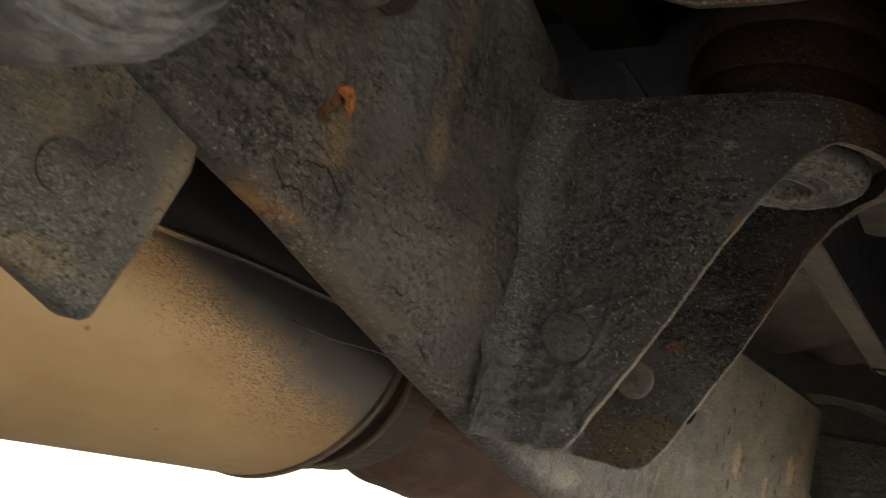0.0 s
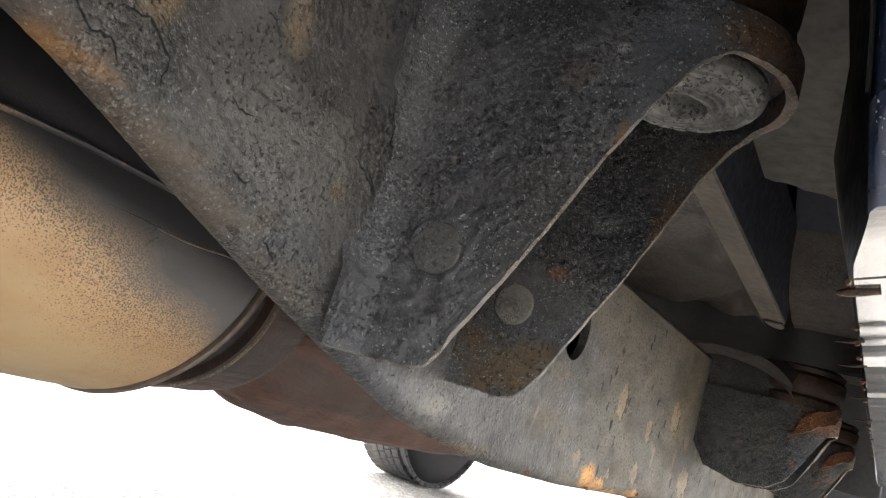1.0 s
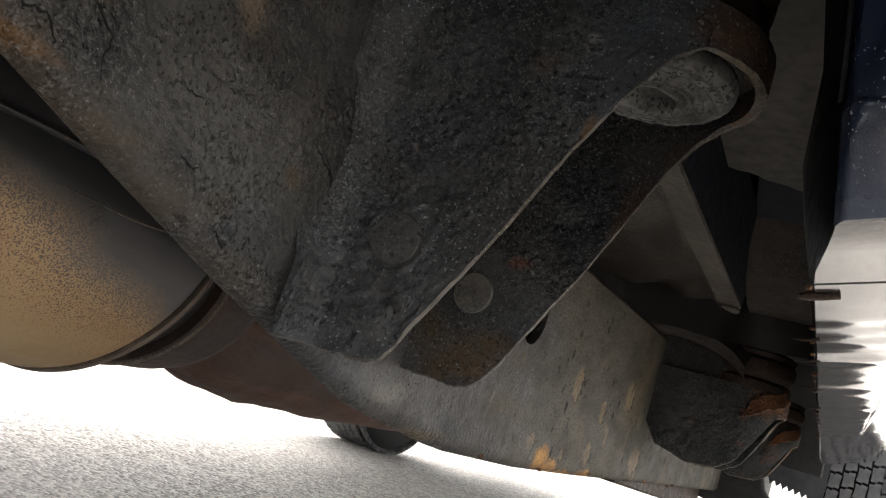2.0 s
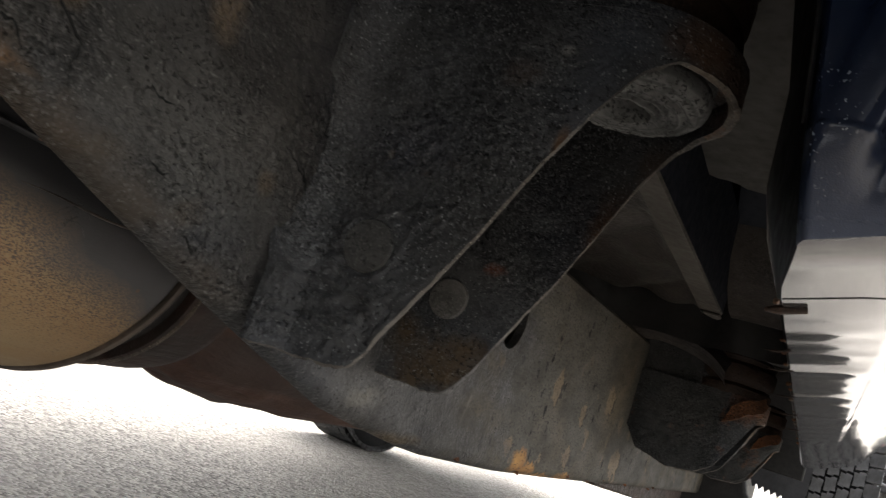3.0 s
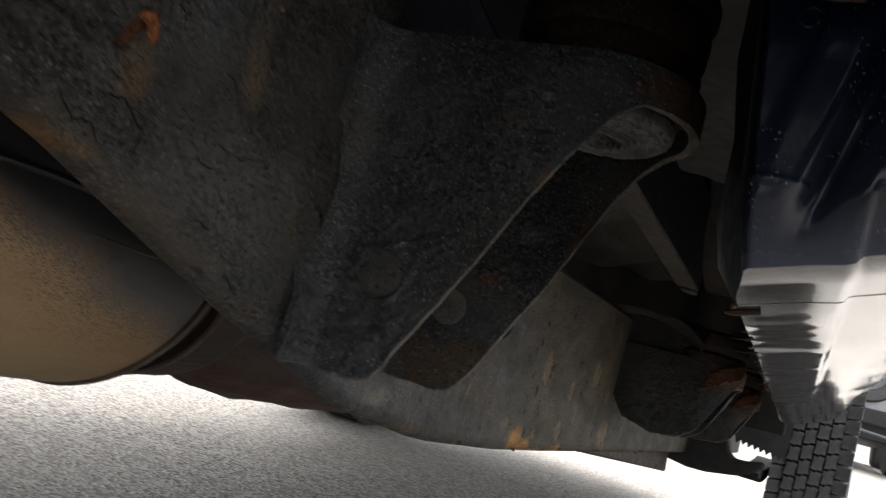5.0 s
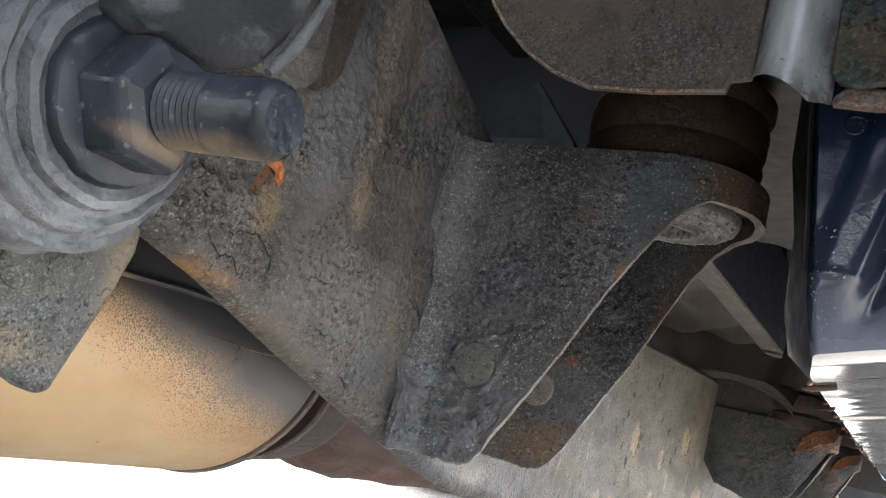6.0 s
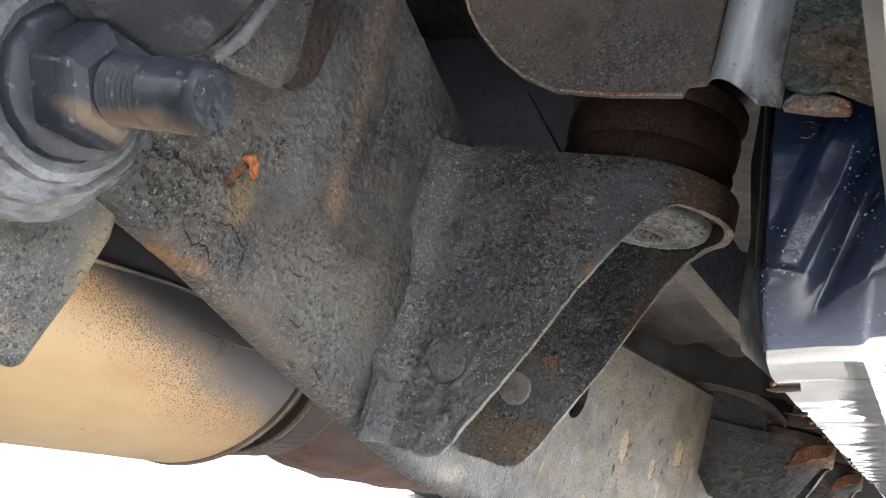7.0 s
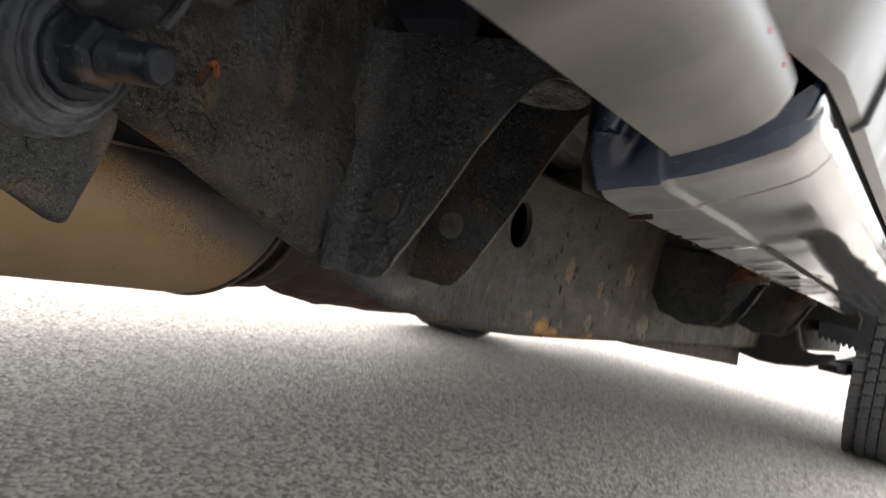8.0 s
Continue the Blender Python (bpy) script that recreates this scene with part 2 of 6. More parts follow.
def rail_paint():
    """Grey chassis paint with tan flakes hanging downwards and black nicks."""
    m = crust_material("chassis_paint", *TAR[0], **TAR[1])
    nt = m.node_tree
    crust = nt.nodes["Principled BSDF"]
    b = nt.nodes.new("ShaderNodeBsdfPrincipled")
    w = place_of(nt, (1.0, 0.4, 1.0))
    tall = place_of(nt, (1.0, 0.42, 0.45))
    x, y, z = axes(nt)
    broad, mid = grain(nt, w, 9), grain(nt, w, 60, 7)
    col = mix(nt, ramp(nt, broad, (0.3, 0.0), (0.7, 1.0)), (0.035, 0.0330, 0.0280), (0.066, 0.0625, 0.0525))
    col = mix(nt, ramp(nt, mid, (0.5, 0.0), (0.72, 0.5)), col, (0.036, 0.033, 0.027))
    col = mix(nt, ramp(nt, grain(nt, tall, 13, 5), (0.5, 0.0), (0.68, 0.7)), col, (0.088, 0.069, 0.043))
    low = spread(nt, z, 0.40, 0.28)
    bare = rim = None
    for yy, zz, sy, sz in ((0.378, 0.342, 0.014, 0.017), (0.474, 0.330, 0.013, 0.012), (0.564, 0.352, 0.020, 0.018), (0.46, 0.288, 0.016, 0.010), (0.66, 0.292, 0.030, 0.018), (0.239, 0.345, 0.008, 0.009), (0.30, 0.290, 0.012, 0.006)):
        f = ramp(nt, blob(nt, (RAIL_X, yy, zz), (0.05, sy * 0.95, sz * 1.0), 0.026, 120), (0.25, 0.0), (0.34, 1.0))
        # dark copy of each flake, shifted rearwards and down, shows past its edge
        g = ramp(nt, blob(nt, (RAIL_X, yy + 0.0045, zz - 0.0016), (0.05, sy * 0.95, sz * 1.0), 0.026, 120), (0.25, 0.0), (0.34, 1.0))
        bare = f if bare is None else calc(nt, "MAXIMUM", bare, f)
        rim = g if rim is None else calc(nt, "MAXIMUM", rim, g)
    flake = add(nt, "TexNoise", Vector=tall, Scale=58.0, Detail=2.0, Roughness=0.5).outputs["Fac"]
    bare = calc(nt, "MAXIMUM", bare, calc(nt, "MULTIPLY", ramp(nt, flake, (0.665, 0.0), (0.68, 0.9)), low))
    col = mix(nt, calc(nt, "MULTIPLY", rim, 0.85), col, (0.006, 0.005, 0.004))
    col = mix(nt, calc(nt, "MULTIPLY", bare, 0.85), col, mix(nt, ramp(nt, mid, (0.35, 0.0), (0.65, 1.0)), (0.118, 0.090, 0.057), (0.165, 0.128, 0.080)))
    for yy, zz, sy, sz in ((0.336, 0.279, 0.020, 0.012), (0.362, 0.272, 0.024, 0.008), (0.41, 0.268, 0.03, 0.004), (0.47, 0.270, 0.03, 0.005)):
        col = mix(nt, ramp(nt, blob(nt, (RAIL_X, yy, zz), (0.06, sy, sz), 0.016, 110), (0.05, 0.0), (0.6, 0.85)), col, mix(nt, ramp(nt, mid, (0.35, 0.0), (0.6, 1.0)), (0.17, 0.080, 0.023), (0.34, 0.180, 0.052)))
    chip = add(nt, "TexVoronoi", Vector=place_of(nt, (1.0, 0.75, 0.48)), Scale=150.0)
    chip_pick = add(nt, "SeparateColor", Color=chip.outputs["Color"]).outputs[0]
    wild = calc(nt, "ADD", chip.outputs["Distance"], calc(nt, "MULTIPLY", calc(nt, "SUBTRACT", grain(nt, place_of(nt, (1.0, 0.8, 0.5)), 210, 3), 0.5), 1.5))
    nicks = calc(nt, "MULTIPLY", ramp(nt, wild, (0.27, 1.0), (0.29, 0.0)), calc(nt, "MULTIPLY", ramp(nt, chip_pick, (0.62, 0.0), (0.64, 1.0)), ramp(nt, grain(nt, w, 24, 3), (0.47, 0.0), (0.52, 1.0))))
    scratch = calc(nt, "ABSOLUTE", calc(nt, "SUBTRACT", calc(nt, "SUBTRACT", y, 0.201), calc(nt, "MULTIPLY", calc(nt, "SUBTRACT", z, 0.287), 0.30)))
    line = calc(nt, "MULTIPLY", spread(nt, scratch, 0.0024, 0.0012), calc(nt, "MULTIPLY", spread(nt, z, 0.328, 0.318), ramp(nt, mid, (0.35, 0.2), (0.5, 0.8))))
    col = mix(nt, line, col, (0.13, 0.12, 0.10))
    dust = add(nt, "TexNoise", Vector=place_of(nt, (1.0, 0.5, 1.0)), Scale=560.0, Detail=1.0).outputs["Fac"]
    col = mix(nt, ramp(nt, dust, (0.34, 0.75), (0.42, 0.0)), col, (0.016, 0.014, 0.012))
    col = mix(nt, ramp(nt, dust, (0.60, 0.0), (0.68, 0.3)), col, (0.11, 0.095, 0.068))
    col = mix(nt, nicks, col, (0.0015, 0.0013, 0.0012))
    col = mix(nt, ramp(nt, grain(nt, place_of(nt, (1.0, 0.5, 1.0)), 24, 4), (0.48, 0.0), (0.62, 0.55)), col, (0.021, 0.0195, 0.0165))
    tar = calc(nt, "ADD", spread(nt, y, 0.42, 0.10), calc(nt, "MULTIPLY", calc(nt, "SUBTRACT", grain(nt, w, 40, 7), 0.5), 1.6))
    nt.links.new(col, b.inputs["Base Color"])
    nt.links.new(ramp(nt, mid, (0.3, 0.6), (0.7, 0.78)), b.inputs["Roughness"])
    b.inputs["Specular IOR Level"].default_value = 0.12
    one = relief(nt, b, grain(nt, w, 90, 2, 0.5), 0.8, 0.0010)
    two = relief(nt, b, grain(nt, w, 420, 1, 0.5), 0.7, 0.0005, one)
    sunk = add(nt, "Bump", Height=nicks, Strength=0.6, Distance=0.0014)
    sunk.invert = True
    nt.links.new(two, sunk.inputs["Normal"])
    two = sunk.outputs[0]
    relief(nt, b, bare, 0.6, -0.0007, two)
    both = nt.nodes.new("ShaderNodeMixShader")
    nt.links.new(ramp(nt, tar, (0.3, 0.0), (0.75, 1.0)), both.inputs[0])
    nt.links.new(b.outputs[0], both.inputs[1])
    nt.links.new(crust.outputs[0], both.inputs[2])
    nt.links.new(both.outputs[0], nt.nodes["Material Output"].inputs["Surface"])
    return m


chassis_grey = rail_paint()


def heat_shield(name, clean=0.0):
    """Tan heat-tinted steel that speckles into grey soot towards the seam, with darker bands along it."""
    m, nt, b = shader(name)
    w = place_of(nt)
    y, z = axes(nt)[1:]
    broad, mid = grain(nt, w, 11), grain(nt, place_of(nt, (1, 0.4, 1)), 45, 6)
    tan = mix(nt, ramp(nt, broad, (0.3, 0.0), (0.7, 1.0)), (0.178, 0.119, 0.057), (0.240, 0.170, 0.088))
    tan = mix(nt, ramp(nt, mid, (0.5, 0.0), (0.75, 0.5)), tan, (0.205, 0.112, 0.046))
    soot = mix(nt, ramp(nt, mid, (0.3, 0.0), (0.7, 1.0)), (0.029, 0.0300, 0.0328), (0.054, 0.0558, 0.0605))
    tilt = calc(nt, "ADD", calc(nt, "DIVIDE", calc(nt, "SUBTRACT", z, 0.318), 0.05), calc(nt, "DIVIDE", calc(nt, "ADD", y, 0.045), 0.11))
    edge = calc(nt, "ADD", calc(nt, "ADD", calc(nt, "ADD", tilt, 0.6 - clean), calc(nt, "MULTIPLY", spread(nt, z, 0.350, 0.378), 1.1)), calc(nt, "MULTIPLY", calc(nt, "SUBTRACT", broad, 0.5), 1.2))
    dots = add(nt, "TexNoise", Vector=w, Scale=1300.0, Detail=0.6, Roughness=0.5).outputs["Fac"]
    mask = ramp(nt, calc(nt, "ADD", calc(nt, "MULTIPLY", edge, 0.30), dots), (0.70, 0.0), (0.76, 0.9))
    mask = calc(nt, "MAXIMUM", mask, ramp(nt, edge, (0.56, 0.0), (1.00, 0.97)))
    rim = calc(nt, "MULTIPLY", ramp(nt, edge, (-0.5, 0.0), (0.45, 0.7)), ramp(nt, dots, (0.40, 0.0), (0.56, 1.0)))
    col = mix(nt, rim, tan, (0.20, 0.095, 0.035))
    col = mix(nt, mask, col, mix(nt, ramp(nt, edge, (0.0, 0.0), (0.75, 1.0)), (0.075, 0.048, 0.028), soot))
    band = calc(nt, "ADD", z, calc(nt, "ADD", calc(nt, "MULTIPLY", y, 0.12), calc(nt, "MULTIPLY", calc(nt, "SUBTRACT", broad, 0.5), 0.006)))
    dark_bands = calc(nt, "MULTIPLY", ramp(nt, spread(nt, band, 0.325, 0.385), (0.12, 0.0), (0.22, 0.85), (0.38, 0.9), (0.46, 0.2), (0.54, 0.25), (0.62, 0.7)), spread(nt, calc(nt, "ADD", y, calc(nt, "MULTIPLY", calc(nt, "SUBTRACT", z, 0.345), 2.6)), -0.115, -0.075))
    col = mix(nt, dark_bands, col, (0.0130, 0.0136, 0.0152))
    pits = add(nt, "TexVoronoi", Vector=w, Scale=55.0).outputs["Distance"]
    col = mix(nt, ramp(nt, pits, (0.05, 0.8), (0.075, 0.0)), col, (0.10, 0.055, 0.03))
    nt.links.new(col, b.inputs["Base Color"])
    b.inputs["Metallic"].default_value = 0.15
    nt.links.new(ramp(nt, mid, (0.3, 0.45), (0.7, 0.65)), b.inputs["Roughness"])
    relief(nt, b, dots, 0.25, 0.0004)
    return m


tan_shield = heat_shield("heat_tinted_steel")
tan_bead = heat_shield("heat_tinted_bead", 0.45)


def pipe_material(name, soot=0.0):
    """Red-brown rusted pipe with long grey streaks, blotched towards near black by the last amount."""
    m, nt, b = shader(name)
    w, long = place_of(nt), place_of(nt, (1.0, 0.16, 1.0))
    streak, blot, fine = grain(nt, long, 46, 4), grain(nt, w, 30, 5), grain(nt, w, 420, 2)
    col = mix(nt, ramp(nt, streak, (0.35, 0.0), (0.65, 1.0)), (0.030, 0.0132, 0.0090), (0.066, 0.0330, 0.0230))
    col = mix(nt, ramp(nt, blot, (0.52, 0.0), (0.66, 0.7)), col, (0.064, 0.0345, 0.0235))
    col = mix(nt, ramp(nt, grain(nt, long, 24, 3), (0.54, 0.0), (0.64, 0.7)), col, (0.021, 0.0145, 0.0125))
    col = mix(nt, ramp(nt, fine, (0.56, 0.0), (0.66, 0.5)), col, (0.020, 0.0115, 0.009))
    col = mix(nt, calc(nt, "MULTIPLY", ramp(nt, blot, (0.42, 1.0), (0.60, 0.6)), soot), col, (0.0125, 0.0098, 0.0088))
    b.inputs["Specular IOR Level"].default_value = 0.25
    nt.links.new(col, b.inputs["Base Color"])
    nt.links.new(ramp(nt, blot, (0.3, 0.45), (0.7, 0.65)), b.inputs["Roughness"])
    one = relief(nt, b, blot, 0.6, 0.0022)
    two = relief(nt, b, streak, 0.9, 0.0045, one)
    relief(nt, b, fine, 0.5, 0.0004, two)
    return m


pipe_rust = pipe_material("rusty_exhaust_pipe")
dark_cone_rust = pipe_material("dark_exhaust_cone", 0.85)
rim_tan = plain("sooty_rim_steel", (0.070, 0.056, 0.046), 0.5, 0.3, 0.5, 30.0, 0.3)
soot_black = plain("sooty_steel", (0.015, 0.014, 0.0135), 0.85, 0.0, 0.4, 30.0, 0.4)


def greasy_steel():
    """Dark oily steel with a thin tan stain along the underside of the bolt."""
    m, nt, b = shader("greasy_steel")
    w = place_of(nt)
    broad, fine = grain(nt, w, 45, 3), grain(nt, w, 520, 2)
    col = mix(nt, ramp(nt, broad, (0.35, 0.0), (0.65, 1.0)), (0.0048, 0.0062, 0.0088), (0.0135, 0.0155, 0.0200))
    stain = calc(nt, "MULTIPLY", blob(nt, (0.080, -0.258, 0.3680), (0.026, 0.02, 0.0034), 0.004), ramp(nt, broad, (0.35, 0.2), (0.55, 1.0)))
    col = mix(nt, calc(nt, "MULTIPLY", stain, 0.85), col, (0.085, 0.060, 0.035))
    col = mix(nt, ramp(nt, fine, (0.64, 0.0), (0.70, 0.5)), col, (0.07, 0.072, 0.075))
    nt.links.new(col, b.inputs["Base Color"])
    nt.links.new(ramp(nt, broad, (0.3, 0.26), (0.7, 0.46)), b.inputs["Roughness"])
    b.inputs["Specular IOR Level"].default_value = 0.12
    one = relief(nt, b, broad, 0.8, 0.0012)
    relief(nt, b, fine, 0.5, 0.0003, one)
    return m


bolt_grey = greasy_steel()


def greasy_arm():
    """Blue-black greasy casting with smears of pale mud."""
    m, nt, b = shader("greasy_arm")
    w = place_of(nt)
    broad, mid, fine = grain(nt, w, 26, 4), grain(nt, place_of(nt, (0.6, 1.0, 1.8)), 70, 6), grain(nt, w, 430, 3)
    col = mix(nt, ramp(nt, broad, (0.35, 0.0), (0.65, 1.0)), (0.0050, 0.0058, 0.0075), (0.0105, 0.0118, 0.0142))
    col = mix(nt, ramp(nt, mid, (0.53, 0.0), (0.62, 0.7)), col, (0.030, 0.0325, 0.0370))
    col = mix(nt, ramp(nt, fine, (0.60, 0.0), (0.68, 0.5)), col, (0.003, 0.003, 0.0035))
    nt.links.new(col, b.inputs["Base Color"])
    b.inputs["Roughness"].default_value = 0.65
    b.inputs["Specular IOR Level"].default_value = 0.12
    one = relief(nt, b, mid, 0.8, 0.0022)
    relief(nt, b, fine, 0.5, 0.0004, one)
    return m


arm_grey = greasy_arm()


def dried_mud():
    """Grey-blue mud dried in soft layers: paler low down, darker higher up, mottled with dark."""
    m, nt, b = shader("dried_mud")
    w = place_of(nt)
    broad, mid, fine = grain(nt, w, 38, 4), grain(nt, w, 150, 5, 0.6), grain(nt, w, 700, 3)
    col = mix(nt, ramp(nt, broad, (0.35, 0.0), (0.62, 1.0)), (0.014, 0.0155, 0.0185), (0.040, 0.042, 0.0455))
    col = mix(nt, calc(nt, "MULTIPLY", blob(nt, (0.05, -0.250, 0.350), (0.05, 0.045, 0.017), 0.02), ramp(nt, mid, (0.35, 0.3), (0.55, 1.0))), col, (0.084, 0.087, 0.091))
    col = mix(nt, calc(nt, "MULTIPLY", blob(nt, (0.05, -0.275, 0.392), (0.05, 0.030, 0.024), 0.02), 0.85), col, (0.030, 0.033, 0.039))
    col = mix(nt, ramp(nt, mid, (0.54, 0.0), (0.66, 0.8)), col, (0.024, 0.025, 0.028))
    col = mix(nt, ramp(nt, fine, (0.58, 0.0), (0.66, 0.5)), col, (0.030, 0.030, 0.031))
    nt.links.new(col, b.inputs["Base Color"])
    b.inputs["Roughness"].default_value = 0.6
    b.inputs["Specular IOR Level"].default_value = 0.15
    one = relief(nt, b, mid, 0.9, 0.0022)
    relief(nt, b, fine, 0.6, 0.0005, one)
    return m


mud_grey = dried_mud()
plate_grey = crust_material("speckled_bracket", (0.030, 0.031, 0.030), (0.052, 0.054, 0.052), (0.085, 0.068, 0.043), 0.56, 0.4, 0.6, depth=0.6, grain_size=0.75, stains_and_tints=(
    ((-0.03, -0.184, 0.345), (0.03, 0.008, 0.030), (0.11, 0.088, 0.058), 0.85, 0.012),
    ((-0.03, -0.205, 0.355), (0.03, 0.016, 0.012), (0.020, 0.019, 0.018), 0.8, 0.02),
    ((-0.03, -0.225, 0.322), (0.03, 0.030, 0.006), (0.10, 0.075, 0.045), 0.7, 0.010),
))

def dusty_rubber():
    """Pale dust on black rubber, small dark pits in bands; groove and hollow shade is painted in."""
    m, nt, b = shader("dusty_rubber")
    w = place_of(nt)
    broad, fine = grain(nt, w, 70, 3), grain(nt, w, 600, 2)
    col = mix(nt, ramp(nt, broad, (0.35, 0.0), (0.65, 1.0)), (0.046, 0.047, 0.045), (0.155, 0.157, 0.151))
    pit = calc(nt, "MULTIPLY", ramp(nt, fine, (0.53, 0.0), (0.58, 1.0)), ramp(nt, grain(nt, w, 130, 2), (0.40, 0.1), (0.54, 1.0)))
    x, y = axes(nt)[:2]
    far = calc(nt, "SQRT", calc(nt, "ADD", calc(nt, "POWER", calc(nt, "ABSOLUTE", calc(nt, "SUBTRACT", x, 0.0645)), 2.0), calc(nt, "POWER", calc(nt, "ABSOLUTE", calc(nt, "SUBTRACT", y, 0.0388)), 2.0)))
    # dark rings paint the shade in the grooves
    wave = calc(nt, "SINE", calc(nt, "ADD", calc(nt, "MULTIPLY", far, 1650.0), calc(nt, "MULTIPLY", broad, 5.0)))
    col = mix(nt, calc(nt, "MULTIPLY", spread(nt, wave, 0.1, 0.9), calc(nt, "MULTIPLY", spread(nt, far, 0.010, 0.014), 0.6)), col, (0.022, 0.022, 0.022))
    # dark patch paints the shade of the hollow on one side
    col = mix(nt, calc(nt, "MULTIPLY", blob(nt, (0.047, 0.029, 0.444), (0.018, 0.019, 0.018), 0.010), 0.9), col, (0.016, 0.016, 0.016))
    col = mix(nt, pit, col, (0.018, 0.018, 0.018))
    nt.links.new(col, b.inputs["Base Color"])
    b.inputs["Roughness"].default_value = 0.85
    one = relief(nt, b, broad, 0.8, 0.0012)
    relief(nt, b, pit, 0.7, -0.0005, one)
    return m


rubber_dust = dusty_rubber()
rust_brown = crust_material("scaly_rust", (0.0145, 0.0095, 0.0076), (0.0330, 0.0188, 0.0125), (0.014, 0.0098, 0.008), 0.60, 0.3, 0.6, depth=0.35)
recess_shade = crust_material("dark_recess_shade", (0.009, 0.008, 0.0075), (0.020, 0.014, 0.011), (0.040, 0.016, 0.009), 0.60, 0.3, 0.7, shine=0.2)
edge_rust = crust_material("worn_rusty_edge", (0.034, 0.031, 0.028), (0.112, 0.101, 0.089), (0.13, 0.060, 0.024), 0.60, 0.5, 0.65, depth=0.5, grain_size=0.7)
slot_rust = crust_material("deep_brown_rust", (0.022, 0.010, 0.006), (0.060, 0.026, 0.012), (0.012, 0.007, 0.005), 0.55, 0.0, 0.8, depth=0.6, shine=0.2)
lip_rust = crust_material("tan_rusty_lip", (0.06, 0.045, 0.034), (0.14, 0.118, 0.094), (0.14, 0.055, 0.022), 0.50, 0.3, 0.6, depth=0.4)
rust_orange = crust_material("bright_rust", (0.085, 0.026, 0.010), (0.21, 0.078, 0.028), (0.03, 0.012, 0.007), 0.56, 0.2, 0.75, depth=0.5, grain_size=0.8, shine=0.2)
tarred_rivet = crust_material("tarred_rivet", (0.030, 0.030, 0.029), (0.056, 0.055, 0.052), (0.06, 0.04, 0.03), 0.7, 0.3, 0.5, depth=0.5)
rivet_grey = crust_material("worn_rivet", (0.072, 0.069, 0.063), (0.105, 0.101, 0.093), (0.07, 0.06, 0.05), 0.7, 0.2, 0.5, depth=0.35, grain_size=0.8)
floor_brown = crust_material("dusty_floor_pan", (0.0390, 0.0325, 0.0285), (0.0520, 0.0435, 0.0375), (0.030, 0.020, 0.015), 0.66, 0.35, 0.6, depth=0.22)
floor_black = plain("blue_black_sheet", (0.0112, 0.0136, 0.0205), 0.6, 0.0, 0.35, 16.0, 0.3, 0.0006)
orange_scale = crust_material("orange_rust_scale", (0.040, 0.017, 0.009), (0.125, 0.050, 0.018), (0.04, 0.02, 0.012), 0.60, 0.2, 0.7)
crack_shade = plain("dark_crack_shade", (0.004, 0.004, 0.004), 0.9, 0.0, 0.2, 20.0, 0.1)
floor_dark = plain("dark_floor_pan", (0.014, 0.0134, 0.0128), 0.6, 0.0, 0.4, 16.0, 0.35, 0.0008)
inner_brown = plain("inner_sill_paint", (0.046, 0.042, 0.036), 0.55, 0.0, 0.35, 12.0, 0.3, 0.0006)
fold_brown = plain("dusty_floor_fold", (0.029, 0.0245, 0.0205), 0.5, 0.0, 0.45, 30.0, 0.5, 0.001)
brace_grey = plain("dusty_brace_paint", (0.066, 0.058, 0.049), 0.55, 0.0, 0.3, 18.0, 0.3, 0.0006)
def bare_metal():
    """Pale rolled steel: soft upright streaks, a few dark specks, brown flecks at the foot."""
    m, nt, b = shader("bare_ridge_metal")
    w, tall = place_of(nt), place_of(nt, (1.0, 1.0, 0.12))
    x, y, z = axes(nt)
    col = mix(nt, ramp(nt, grain(nt, tall, 150, 4), (0.35, 0.0), (0.65, 1.0)), (0.150, 0.166, 0.184), (0.265, 0.284, 0.305))
    col = mix(nt, ramp(nt, grain(nt, w, 42, 4), (0.46, 0.0), (0.64, 0.6)), col, (0.090, 0.100, 0.112))
    col = mix(nt, ramp(nt, grain(nt, w, 330, 2), (0.66, 0.0), (0.70, 0.7)), col, (0.033, 0.030, 0.028))
    col = mix(nt, calc(nt, "MULTIPLY", spread(nt, z, 0.474, 0.464), ramp(nt, grain(nt, w, 190, 3), (0.46, 0.0), (0.56, 0.8))), col, (0.050, 0.036, 0.024))
    sides = calc(nt, "MAXIMUM", spread(nt, x, 0.1215, 0.1180), spread(nt, x, 0.1370, 0.1415))
    col = mix(nt, calc(nt, "MULTIPLY", sides, ramp(nt, grain(nt, w, 120, 4), (0.42, 0.25), (0.56, 0.9))), col, (0.046, 0.038, 0.031))
    nt.links.new(col, b.inputs["Base Color"])
    b.inputs["Metallic"].default_value = 0.2
    b.inputs["Roughness"].default_value = 0.42
    relief(nt, b, grain(nt, w, 240, 3), 0.4, 0.0004)
    return m


pale_metal = bare_metal()
teal_rust = crust_material("flaking_teal_paint", (0.011, 0.020, 0.021), (0.028, 0.036, 0.033), (0.060, 0.036, 0.015), 0.50, 0.7, 0.45, depth=0.5, grain_size=1.6)
rubber = plain("tyre_rubber", (0.080, 0.080, 0.081), 0.78, 0.0, 0.3, 40.0, 0.4, 0.0008)
groove_black = plain("tyre_carcass", (0.0065, 0.0065, 0.007), 0.8, 0.0, 0.3, 40.0, 0.4, 0.0008)
flap_grey = plain("pale_mud_flap", (0.22, 0.24, 0.26), 0.5, 0.0, 0.2, 20.0, 0.2)
rim_grey = plain("wheel_rim_metal", (0.16, 0.16, 0.165), 0.45, 0.6, 0.2, 20.0, 0.2)
black_plastic = plain("black_plastic", (0.03, 0.03, 0.032), 0.5, 0.0, 0.25, 30.0, 0.25)
